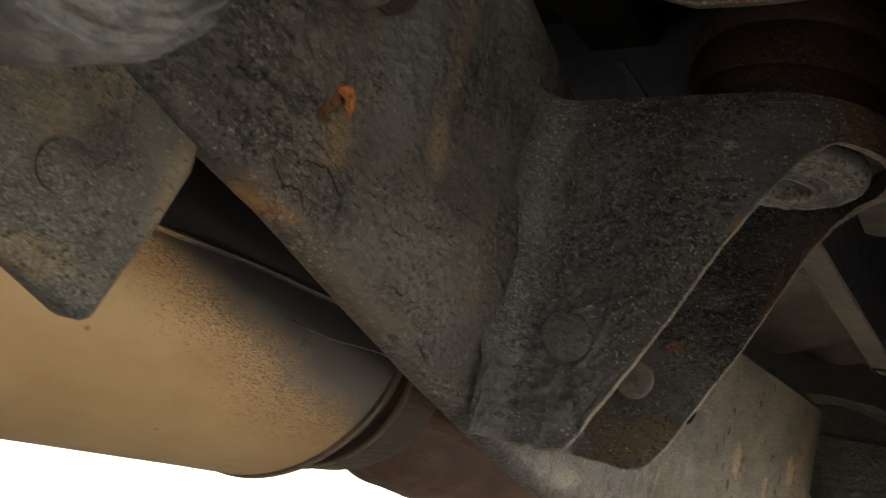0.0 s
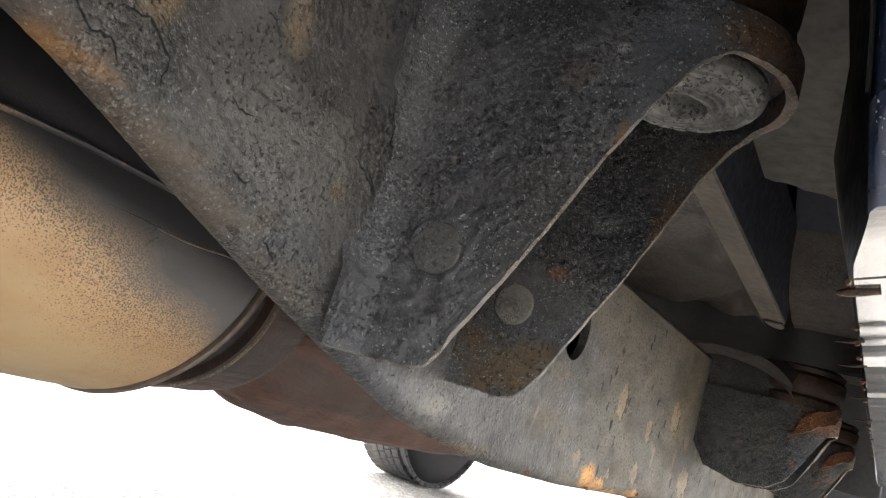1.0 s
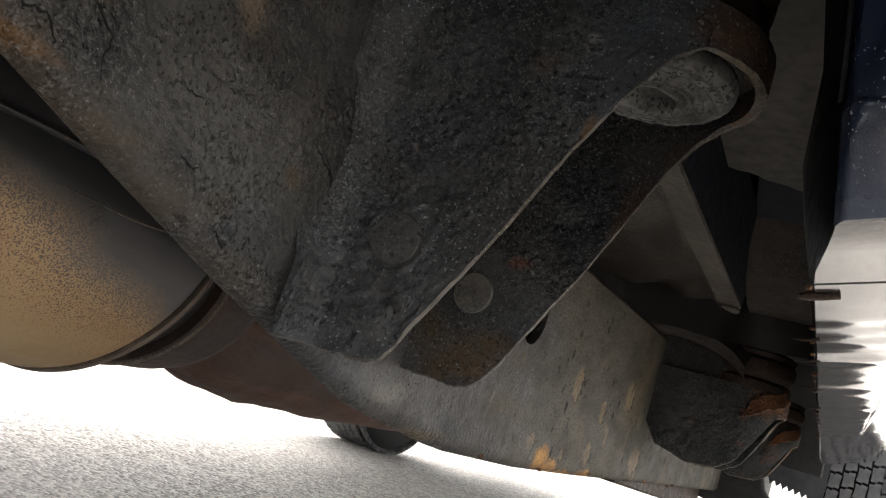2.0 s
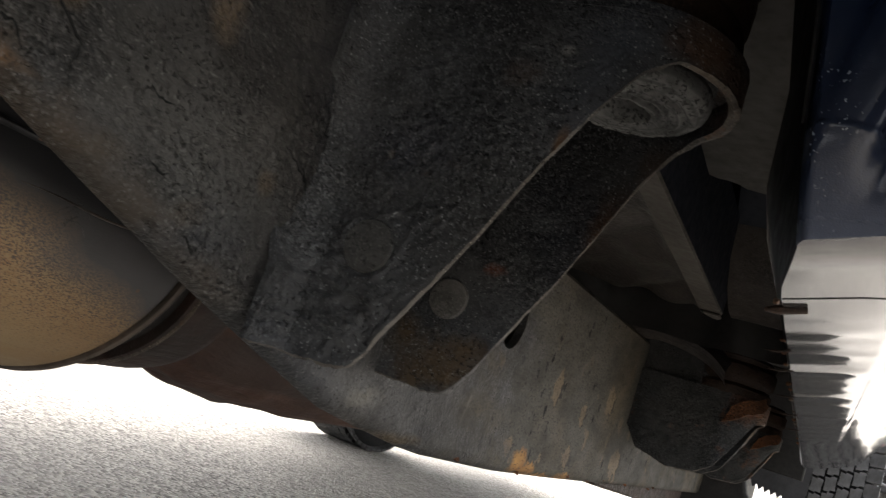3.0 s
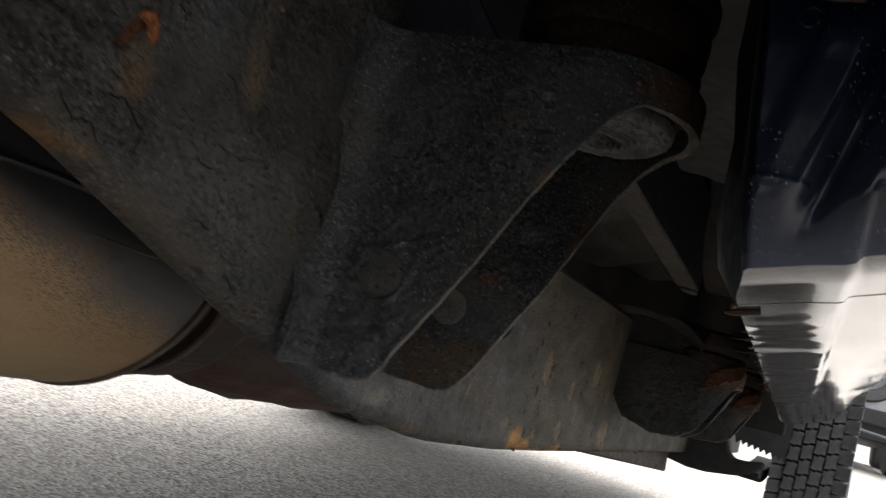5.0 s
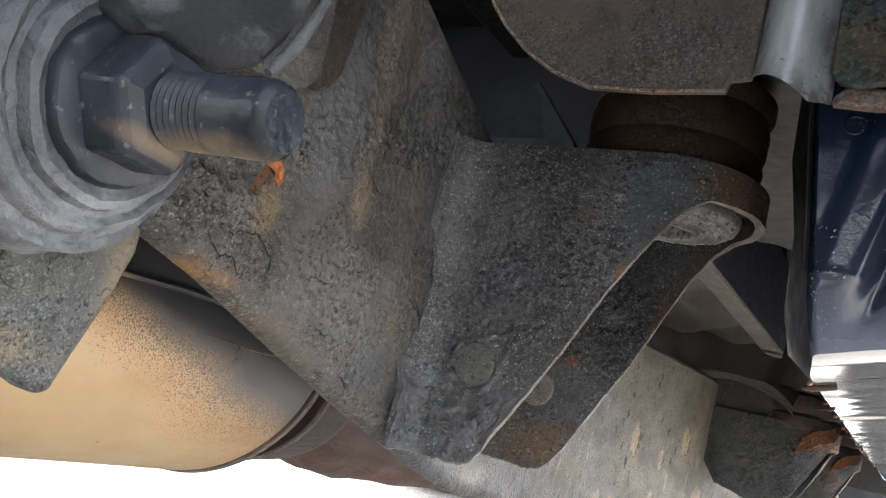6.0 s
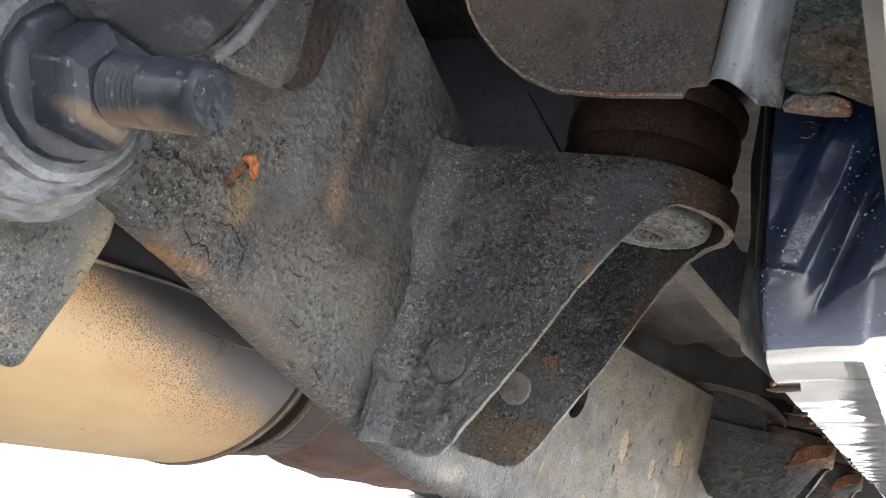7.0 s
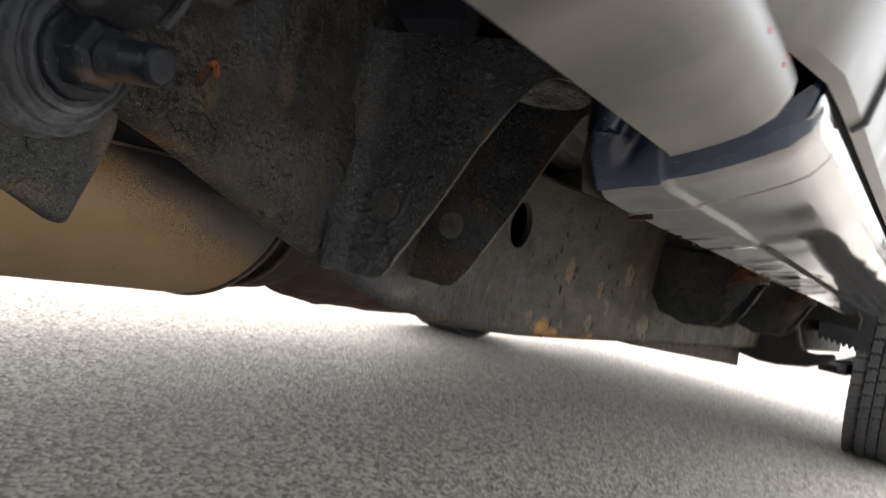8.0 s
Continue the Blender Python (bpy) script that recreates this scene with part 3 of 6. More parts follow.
far_body = plain("silver_car_paint", (0.38, 0.39, 0.41), 0.3, 0.3, 0.08, 8.0, 0.05, 0.0005, 0.5)
far_glass = plain("tinted_car_glass", (0.03, 0.045, 0.06), 0.08, 0.0, 0.1, 5.0, 0.0)
red_lens = plain("red_lens", (0.33, 0.04, 0.04), 0.25, 0.0, 0.1, 20.0, 0.05)
rack_grey = plain("grey_steel_tube", (0.12, 0.125, 0.13), 0.5, 0.5, 0.2, 20.0, 0.2)
twig_brown = plain("bare_twigs", (0.16, 0.14, 0.125), 0.9, 0.0, 0.3, 8.0, 0.2)


def car_paint(name, colour, metal, rough, dust, chips, peel=0.0, more=0.0):
    m, nt, b = shader(name)
    w = place_of(nt)
    broad, fine = grain(nt, w, 6), grain(nt, w, 260, 5)
    streak = add(nt, "TexNoise", Vector=place_of(nt, (0.25, 1.0, 1.0)), Scale=28.0, Detail=5.0).outputs["Fac"]
    col = mix(nt, calc(nt, "MULTIPLY", ramp(nt, streak, (0.4, 0.0), (0.75, 1.0)), dust), colour, (0.27, 0.25, 0.22))
    col = mix(nt, calc(nt, "MULTIPLY", ramp(nt, broad, (0.35, 0.0), (0.7, 1.0)), dust * 0.6), col, (0.20, 0.18, 0.16))
    dots = add(nt, "TexNoise", Vector=w, Scale=330.0 * (1 + 75 * more), Detail=1.0, Distortion=0.6).outputs["Fac"]
    pick = calc(nt, "MULTIPLY", ramp(nt, dots, (0.72 - more, 0.0), (0.75 - more, 1.0)), ramp(nt, grain(nt, w, 38, 2), (0.50 - 2 * more, 0.0), (0.58 - 2 * more, 1.0)))
    col = mix(nt, pick, col, chips)
    nt.links.new(col, b.inputs["Base Color"])
    b.inputs["Metallic"].default_value = metal
    nt.links.new(ramp(nt, streak, (0.3, rough), (0.7, rough * 1.5)), b.inputs["Roughness"])
    b.inputs["Coat Weight"].default_value = 0.5 if metal > 0.5 else 0.0
    b.inputs["Specular IOR Level"].default_value = 0.5 if metal > 0 else 0.35
    b.inputs["Coat Roughness"].default_value = 0.04
    skin_relief = relief(nt, b, fine, 0.12 if metal > 0 else 0.25, 0.0005)
    if peel:
        relief(nt, b, calc(nt, "MULTIPLY", grain(nt, w, 2300, 1, 0.5), ramp(nt, grain(nt, w, 26, 2), (0.42, 0.25), (0.62, 1.0))), 1.0, peel, skin_relief)
    return m


silver_paint = car_paint("silver_body_paint", (0.160, 0.160, 0.162), 0.75, 0.05, 0.2, (0.12, 0.11, 0.10))
fender_paint = car_paint("silver_fender_paint", (0.060, 0.060, 0.060), 0.25, 0.30, 0.4, (0.10, 0.09, 0.085))
def reflection_fade(m):
    """Ground reflection painted in: the navy lightens towards the lower edge."""
    nt = m.node_tree
    b = nt.nodes["Principled BSDF"]
    x, y, z = axes(nt)
    low = calc(nt, "ADD", 0.3835, calc(nt, "ADD", calc(nt, "MULTIPLY", calc(nt, "SUBTRACT", x, 0.1405), 0.24), calc(nt, "MULTIPLY", calc(nt, "POWER", calc(nt, "MAXIMUM", calc(nt, "SUBTRACT", x, 0.165), 0.0), 2.0), 4.2)))
    up = calc(nt, "ADD", calc(nt, "SUBTRACT", z, low), calc(nt, "MULTIPLY", calc(nt, "SUBTRACT", grain(nt, place_of(nt), 90, 5), 0.5), 0.010))
    f = calc(nt, "POWER", spread(nt, up, 0.0180, 0.0005), 1.8)
    old = b.inputs["Base Color"].links[0].from_socket
    nt.links.new(mix(nt, f, old, (0.030, 0.038, 0.060)), b.inputs["Base Color"])
    nt.links.new(calc(nt, "MULTIPLY", f, 0.15), b.inputs["Metallic"])
    nt.links.new(calc(nt, "ADD", calc(nt, "MULTIPLY", f, 0.22), 0.12), b.inputs["Roughness"])
    return m


def front_end_fade(m):
    """The same painted reflection, carried onto the front end of the silver sill."""
    nt = m.node_tree
    b = nt.nodes["Principled BSDF"]
    y = axes(nt)[1]
    f = spread(nt, calc(nt, "ADD", y, calc(nt, "MULTIPLY", calc(nt, "SUBTRACT", grain(nt, place_of(nt), 130, 5), 0.5), 0.006)), -0.0185, -0.0290)
    old = b.inputs["Base Color"].links[0].from_socket
    nt.links.new(mix(nt, f, old, (0.030, 0.038, 0.060)), b.inputs["Base Color"])
    nt.links.new(calc(nt, "SUBTRACT", 0.75, calc(nt, "MULTIPLY", f, 0.6)), b.inputs["Metallic"])
    return m


silver_paint = front_end_fade(silver_paint)
navy_paint = car_paint("navy_body_paint", (0.0034, 0.0085, 0.0235), 0.0, 0.13, 0.03, (0.30, 0.32, 0.34), 0.00010, 0.022)


def asphalt_material():
    m, nt, b = shader("worn_asphalt")
    w = place_of(nt)
    broad, mid = grain(nt, w, 1.3, 6), grain(nt, w, 26, 6)
    stones = add(nt, "TexVoronoi", Vector=w, Scale=165.0)
    tone = add(nt, "SeparateColor", Color=stones.outputs["Color"]).outputs[0]
    col = mix(nt, ramp(nt, tone, (0.0, 0.0), (1.0, 1.0)), (0.0665, 0.0565, 0.0480), (0.602, 0.555, 0.490))
    col = mix(nt, ramp(nt, broad, (0.35, 0.0), (0.7, 0.45)), col, (0.33, 0.302, 0.264))
    col = mix(nt, ramp(nt, mid, (0.5, 0.0), (0.8, 0.3)), col, (0.16, 0.148, 0.132))
    nt.links.new(col, b.inputs["Base Color"])
    b.inputs["Roughness"].default_value = 0.85
    relief(nt, b, stones.outputs["Distance"], 0.8, 0.004)
    return m


asphalt = asphalt_material()


# ---- mesh kit ----
def part(name, bm, material, parent=None, label="", bevel=0.0, smooth=True):
    me = bpy.data.meshes.new(name)
    bmesh.ops.recalc_face_normals(bm, faces=bm.faces)
    bm.to_mesh(me)
    bm.free()
    me.materials.append(material)
    ob = new(name, me)
    if smooth:
        for p in me.polygons:
            p.use_smooth = True
        me.set_sharp_from_angle(angle=radians(38))
    if bevel:
        mod = ob.modifiers.new("edge", "BEVEL")
        mod.width, mod.segments, mod.limit_method, mod.angle_limit = bevel, 2, "ANGLE", radians(35)
        mod.harden_normals = False
    if parent:
        ob.parent = parent
    if label:
        tagged(ob, label)
    return ob


def thing(name, at, label, category, group="", kind=""):
    ob = new(name)
    ob.location = at
    ob.empty_display_size = 0.1
    return tagged(ob, label, category, group, kind)


def box(bm, lo, hi, m=None):
    vs = [bm.verts.new((x, y, z)) for x in (lo[0], hi[0]) for y in (lo[1], hi[1]) for z in (lo[2], hi[2])]
    for f in ((0, 1, 3, 2), (4, 6, 7, 5), (0, 4, 5, 1), (2, 3, 7, 6), (0, 2, 6, 4), (1, 5, 7, 3)):
        bm.faces.new([vs[i] for i in f])
    if m is not None:
        bmesh.ops.transform(bm, matrix=m, verts=vs)
    return vs


def prism(bm, pts, at, thick, axis="y"):
    """A flat outline with thickness: pts in the two other axes, from at to at + thick."""
    put = {"x": lambda a, b, k: (k, a, b), "y": lambda a, b, k: (a, k, b), "z": lambda a, b, k: (a, b, k)}[axis]
    lo = [bm.verts.new(put(a, b, at)) for a, b in pts]
    hi = [bm.verts.new(put(a, b, at + thick)) for a, b in pts]
    bm.faces.new(lo[::-1])
    bm.faces.new(hi)
    n = len(pts)
    for i in range(n):
        bm.faces.new((lo[i], lo[(i + 1) % n], hi[(i + 1) % n], hi[i]))
    return lo + hi


def skin(bm, rings, closed=False, caps=False):
    """Faces between rows of places; closed: each row is a loop."""
    vs = [[bm.verts.new(p) for p in r] for r in rings]
    n = len(vs[0])
    for a, b in zip(vs, vs[1:]):
        for i in range(n if closed else n - 1):
            j = (i + 1) % n
            bm.faces.new((a[i], a[j], b[j], b[i]))
    if caps:
        bm.faces.new(vs[0][::-1])
        bm.faces.new(vs[-1])
    return vs


def lathe(bm, profile, m, seg=32, caps=True):
    """profile: rows of radius and height along the local z of m."""
    rings = [[m @ Vector((r * math.cos(a), r * math.sin(a), h)) for a in (2 * math.pi * k / seg for k in range(seg))] for r, h in profile]
    return skin(bm, rings, True, caps)


def tube(bm, path, radius, seg=16, flat=1.0, caps=True):
    """A round bar along places; radius: one number, or one for each place."""
    pts = [Vector(p) for p in path]
    rings = []
    for i, p in enumerate(pts):
        d = (pts[min(i + 1, len(pts) - 1)] - pts[max(i - 1, 0)]).normalized()
        side = d.cross(Vector((0, 0, 1)))
        side = side.normalized() if side.length > 1e-3 else Vector((1, 0, 0))
        up = side.cross(d)
        r = radius[i] if isinstance(radius, (list, tuple)) else radius
        rings.append([p + side * r * math.cos(a) + up * r * flat * math.sin(a) for a in (2 * math.pi * k / seg for k in range(seg))])
    return skin(bm, rings, True, caps)


def along(table, v):
    """Straight lines between rows of (place, value)."""
    if v <= table[0][0]:
        return table[0][1]
    for (a, p), (b, q) in zip(table, table[1:]):
        if v <= b:
            return p + (q - p) * (v - a) / (b - a)
    return table[-1][1]


def lumpy(p, amount, scale=60.0):
    q = Vector(p)
    return amount * (noise.noise(q * scale) + 0.5 * noise.noise(q * scale * 2.7))


def cell_value(i, j, k, seed):
    h = (i * 374761393 + j * 668265263 + k * 2147483647 + seed * 974634777) & 0x7FFFFFFF
    h = ((h ^ (h >> 13)) * 1274126177) & 0x7FFFFFFF
    return ((h ^ (h >> 16)) & 0xFFFF) / 32767.5 - 1.0


def field(p, scale, seed=0):
    """Smooth noise from -1 to 1 at each row of an array of places."""
    q = p * scale + 91.7
    c = np.floor(q).astype(np.int64)
    f = q - c
    f = f * f * (3 - 2 * f)
    out = np.zeros(p.shape[:-1])
    for a, b, d in itertools.product((0, 1), repeat=3):
        weight = np.abs(1 - a - f[..., 0]) * np.abs(1 - b - f[..., 1]) * np.abs(1 - d - f[..., 2])
        out += weight * cell_value(c[..., 0] + a, c[..., 1] + b, c[..., 2] + d, seed)
    return out


def step_up(v, lo, hi):
    return np.clip((v - lo) / (hi - lo), 0.0, 1.0)


def crust_height(p, gain=1.0, seed=0):
    """Height of caked undercoating: soft swells, patches of lumps and folds, open pits."""
    swell = 0.0011 * field(p, 24, seed) + 0.0005 * field(p, 60, seed + 1)
    patch = 0.25 + 0.75 * step_up(field(p, 26, seed + 2) + 0.4 * field(p, 70, seed + 3), -0.25, 0.35)
    lumps = 0.00040 * (1 - 2 * np.abs(field(p, 230, seed + 4))) + 0.00050 * field(p, 480, seed + 5) + 0.00036 * field(p, 900, seed + 6)
    pits = -0.0011 * step_up(field(p, 240, seed + 7), 0.52, 0.72) * step_up(field(p, 38, seed + 8), -0.1, 0.25)
    return gain * (swell + patch * lumps + pits)


# ---- ground ----
def ground_height(y):
    return 0.0 if y < 3.2 else 0.039 * (y - 3.2) * min(1.0, (y - 3.2) / 3.0) if y < 90 else 3.4


def build_ground():
    bm = bmesh.new()
    ys = [-300, -60, -12, -3, 0, 1, 2, 3] + [3.2 + 0.5 * k for k in range(1, 8)] + [8, 10, 12, 14, 18, 24, 34, 50, 70, 90, 160, 500, 2500]
    xs = [-2500, -300, -60, -15, -5, -2, -1, 0, 1, 2, 5, 15, 60, 300, 2500]
    skin(bm, [[(x, y, ground_height(y)) for x in xs] for y in ys])
    ob = part("ground", bm, asphalt)
    tagged(ob, "worn grey asphalt with pale stones, rising gently into the distance", "asphalt", kind="structure")


build_ground()

# ---- the pickup ----
truck = thing("pickup_truck", (-0.52, 1.0, 0.0), "underside of a silver and navy pickup with a tarred, rusting frame", "pickup truck")


def own(name, bm, material, parent=truck, label="", bevel=0.0, smooth=True):
    """A part in world places under a thing whose base may stand elsewhere."""
    ob = part(name, bm, material, None, label, bevel, smooth)
    ob.parent = parent
    ob.matrix_parent_inverse = Matrix.Translation(parent.location).inverted() if parent is truck else Matrix()
    return ob


RAIL_LOW = [(-0.60, 0.52), (-0.30, 0.405), (-0.186, 0.366), (-0.154, 0.357), (-0.101, 0.338), (-0.052, 0.321), (0.0, 0.305), (0.06, 0.2875), (0.165, 0.273), (0.30, 0.268), (0.44, 0.267), (3.3, 0.267)]
RAIL_TOP = [(-0.60, 0.70), (-0.30, 0.605), (-0.074, 0.514), (-0.026, 0.494), (0.022, 0.476), (0.10, 0.447), (0.20, 0.428), (0.30, 0.426), (0.71, 0.436), (3.3, 0.436)]
HOLE_Y, HOLE_Z, HOLE_R = 0.243, 0.373, 0.0205


def rail_lift(y):
    """How far the lower flange climbs towards its inner edge."""
    return 0.045 * max(0.0, min(1.0, (0.30 - y) / 0.20))


def build_rail():
    bm = bmesh.new()
    # near, crusted stretch: fine sheet with a rounded lower edge
    ys = [-0.60 + 0.05 * k for k in range(6)] + [-0.30 + 0.358 * k / 398 for k in range(399)]
    rows, n = [], 210
    for y in ys:
        lo, hi = along(RAIL_LOW, y), along(RAIL_TOP, y)
        lift = rail_lift(y)
        row = [(-0.10, y, lo + lift), (-0.07, y, lo + lift * 0.55)]
        for k in range(8):
            a = math.pi / 2 * k / 7
            row.append((RAIL_X - 0.009 + 0.009 * math.sin(a), y, lo + 0.009 - 0.009 * math.cos(a)))
        row += [(RAIL_X, y, lo + 0.009 + (hi - lo - 0.013) * k / n) for k in range(1, n + 1)]
        row += [(RAIL_X - 0.004, y, hi), (-0.10, y, hi)]
        rows.append(row)
    grid = np.array(rows)
    web = grid[:, 2:10 + n]
    y, z = web[..., 1], web[..., 2]
    low = grid[:, 9:10, 2]
    calm = step_up(0.056 - y, 0.0, 0.03)
    tame = 0.45 + 0.55 * step_up(z - low, 0.008, 0.024)
    # a shallow fold runs up the sheet ahead of the bracket
    lift = -0.004 * step_up(y, -0.085, -0.065) * step_up(z, 0.39, 0.42)
    # thick clods beside the pivot
    clod = np.exp(-((y + 0.168) / 0.017) ** 2 - ((z - 0.397) / 0.020) ** 2)
    lift = lift + clod * (0.0022 * (1 - 2.5 * np.abs(field(web, 105, 40))) + 0.0012 * field(web, 260, 41))
    # slot that rusted through, and a nick near the lower edge
    lift = lift - 0.0045 * np.exp(-((y + 0.1424 - 0.56 * (z - 0.398)) / 0.0024) ** 4 - ((z - 0.398) / 0.0062) ** 4)
    lift = lift - 0.0022 * np.exp(-((y + 0.080) / 0.0036) ** 4 - ((z - 0.334 + 0.3 * (y + 0.080)) / 0.0013) ** 4)
    # dark hollow where the tab of the bracket ends
    lift = lift - 0.0016 * np.exp(-((y + 0.027) / 0.006) ** 2 - ((z - 0.335) / 0.008) ** 2)
    web[..., 0] += calm * (lift + tame * crust_height(web, 1.1))
    skin(bm, grid.tolist(), True)
    front = own("frame_rail", bm, undercoat, label="frame rail end crusted with grey tarry undercoating, rust along its lower edge")
    # rear stretch of plain painted sheet with a round hole through its side
    bm = bmesh.new()
    y0, y1 = 0.058, 3.3
    ring_low = [(v, along(RAIL_LOW, v)) for v in [y0, 0.08, 0.10, 0.13, 0.15, 0.18, 0.22, 0.26, 0.30, 0.36, 0.44, 0.7, 1.0, 1.6, 2.2, y1]]
    ring_top = [(v, along(RAIL_TOP, v)) for v in [y1, 2.2, 1.6, 1.0, 0.71, 0.5, 0.36, 0.30, 0.26, 0.22, 0.18, 0.14, 0.10, y0]]
    outline = [(a, b + 0.009) for a, b in ring_low] + [(a, b - 0.004) for a, b in ring_top]
    hole = [(HOLE_Y + HOLE_R * math.cos(2 * math.pi * k / 28), HOLE_Z + HOLE_R * 1.05 * math.sin(2 * math.pi * k / 28)) for k in range(28)]
    edges = []
    loops = []
    for loop in (outline, hole):
        vs = [bm.verts.new((RAIL_X, a, b)) for a, b in loop]
        loops.append(vs)
        edges += [bm.edges.new((vs[i], vs[(i + 1) % len(vs)])) for i in range(len(vs))]
    bmesh.ops.triangle_fill(bm, use_beauty=True, use_dissolve=False, edges=edges)
    inner = [bm.verts.new((RAIL_X - 0.006, v.co.y, v.co.z)) for v in loops[1]]
    for i in range(28):
        j = (i + 1) % 28
        bm.faces.new((loops[1][i], loops[1][j], inner[j], inner[i]))
    # lower edge, underside, inner side and top of the box section
    lows = [[(RAIL_X - 0.009 + 0.009 * math.cos(k * math.pi / 10), a, b + 0.009 - 0.009 * math.sin(k * math.pi / 10)) for k in range(6)] + [(-0.07, a, b + rail_lift(a) * 0.55), (-0.098, a, b + rail_lift(a)), (-0.1, a, b + rail_lift(a) + 0.004), (-0.1, a, along(RAIL_TOP, a)), (RAIL_X - 0.004, a, along(RAIL_TOP, a)), (RAIL_X, a, along(RAIL_TOP, a) - 0.004)] for a, b in ring_low]
    skin(bm, lows)
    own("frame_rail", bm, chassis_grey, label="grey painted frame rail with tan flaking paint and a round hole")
    # rust flake standing over a slot in the near sheet
    bm = bmesh.new()
    c = Vector((RAIL_X + 0.001, -0.1405, 0.3995))
    arch = [(-0.0026, 0.0042, 0.0012), (-0.0008, 0.0062, 0.0026), (0.0020, 0.0066, 0.0031), (0.0044, 0.0046, 0.0028), (0.0060, 0.0020, 0.0026), (0.0070, -0.0008, 0.0020), (0.0072, -0.0026, 0.0008)]
    tube(bm, [c + Vector((0.0008 * (k % 2), y * 0.8, z * 0.8)) for k, (y, z, r) in enumerate(arch)], [r * 0.72 for y, z, r in arch], 10)
    for v in bm.verts:
        v.co += Vector((lumpy(v.co, 0.0008, 300), lumpy(v.co, 0.0009, 350), lumpy(v.co + Vector((1, 0, 0)), 0.0009, 350)))
    own("rust_flake", bm, rust_orange, front, "bright orange flake of rust")
    # rust-brown filler, darkened to paint the depth of the slot
    bm = bmesh.new()
    prism(bm, [(-0.0062, -0.0076), (-0.0030, -0.0080), (-0.0004, -0.0036), (0.0026, 0.0016), (0.0020, 0.0044), (-0.0014, 0.0050), (-0.0040, -0.0010)], -0.0052, 0.0034, "x")
    bmesh.ops.transform(bm, matrix=Matrix.Translation(c + Vector((0.0002, 0, 0))), verts=bm.verts)
    own("slot", bm, slot_rust, front, "deep brown filler painted as the dark slot under the flake")
    # cracks in the undercoating, their shade laid on as near-black threads
    cracks = ([(-0.020, 0.416), (-0.016, 0.399), (-0.017, 0.393), (-0.006, 0.393), (0.010, 0.388)], [(-0.027, 0.379), (-0.020, 0.375), (-0.012, 0.367)], [(-0.148, 0.376), (-0.138, 0.3785), (-0.127, 0.371), (-0.125, 0.357)], [(-0.035, 0.3795), (-0.026, 0.3765), (-0.017, 0.372), (-0.0155, 0.364)], [(-0.160, 0.372), (-0.153, 0.366), (-0.146, 0.367), (-0.139, 0.360)], [(-0.100, 0.372), (-0.094, 0.370), (-0.089, 0.371)], [(-0.067, 0.3345), (-0.063, 0.3330), (-0.058, 0.3295)], [(-0.090, 0.352), (-0.085, 0.349), (-0.081, 0.351)], [(-0.012, 0.372), (-0.013, 0.363), (-0.010, 0.356)])
    for line in cracks:
        bm = bmesh.new()
        pts = []
        for p, q in zip(line, line[1:]):
            for k in range(5):
                y, z = p[0] + (q[0] - p[0]) * k / 5, p[1] + (q[1] - p[1]) * k / 5
                y, z = y + lumpy((y, z, 0), 0.0012, 300), z + lumpy((y, z, 4), 0.0012, 300)
                skin_x = RAIL_X + float(crust_height(np.array([[RAIL_X, y, z]]))[0])
                pts.append((skin_x - 0.004 * step_up(y, -0.085, -0.065) * step_up(z, 0.39, 0.42) + 0.0001, y, z))
        n = len(pts)
        tube(bm, pts, [0.00012 + 0.00042 * math.sin(math.pi * k / (n - 1)) * (0.6 + 0.4 * math.sin(k * 2.3)) for k in range(n)], 6)
        own("crack", bm, crack_shade, front, "near-black thread painted as the shade in a crack")
    # far rail of the frame
    bm = bmesh.new()
    for a, b in ((-0.3, 1.5), (1.5, 3.3)):
        box(bm, (-1.01, a, 0.27), (-0.94, b, 0.436))
    own("frame_rail", bm, soot_black, label="dark frame rail on the far side", bevel=0.006)


build_rail()


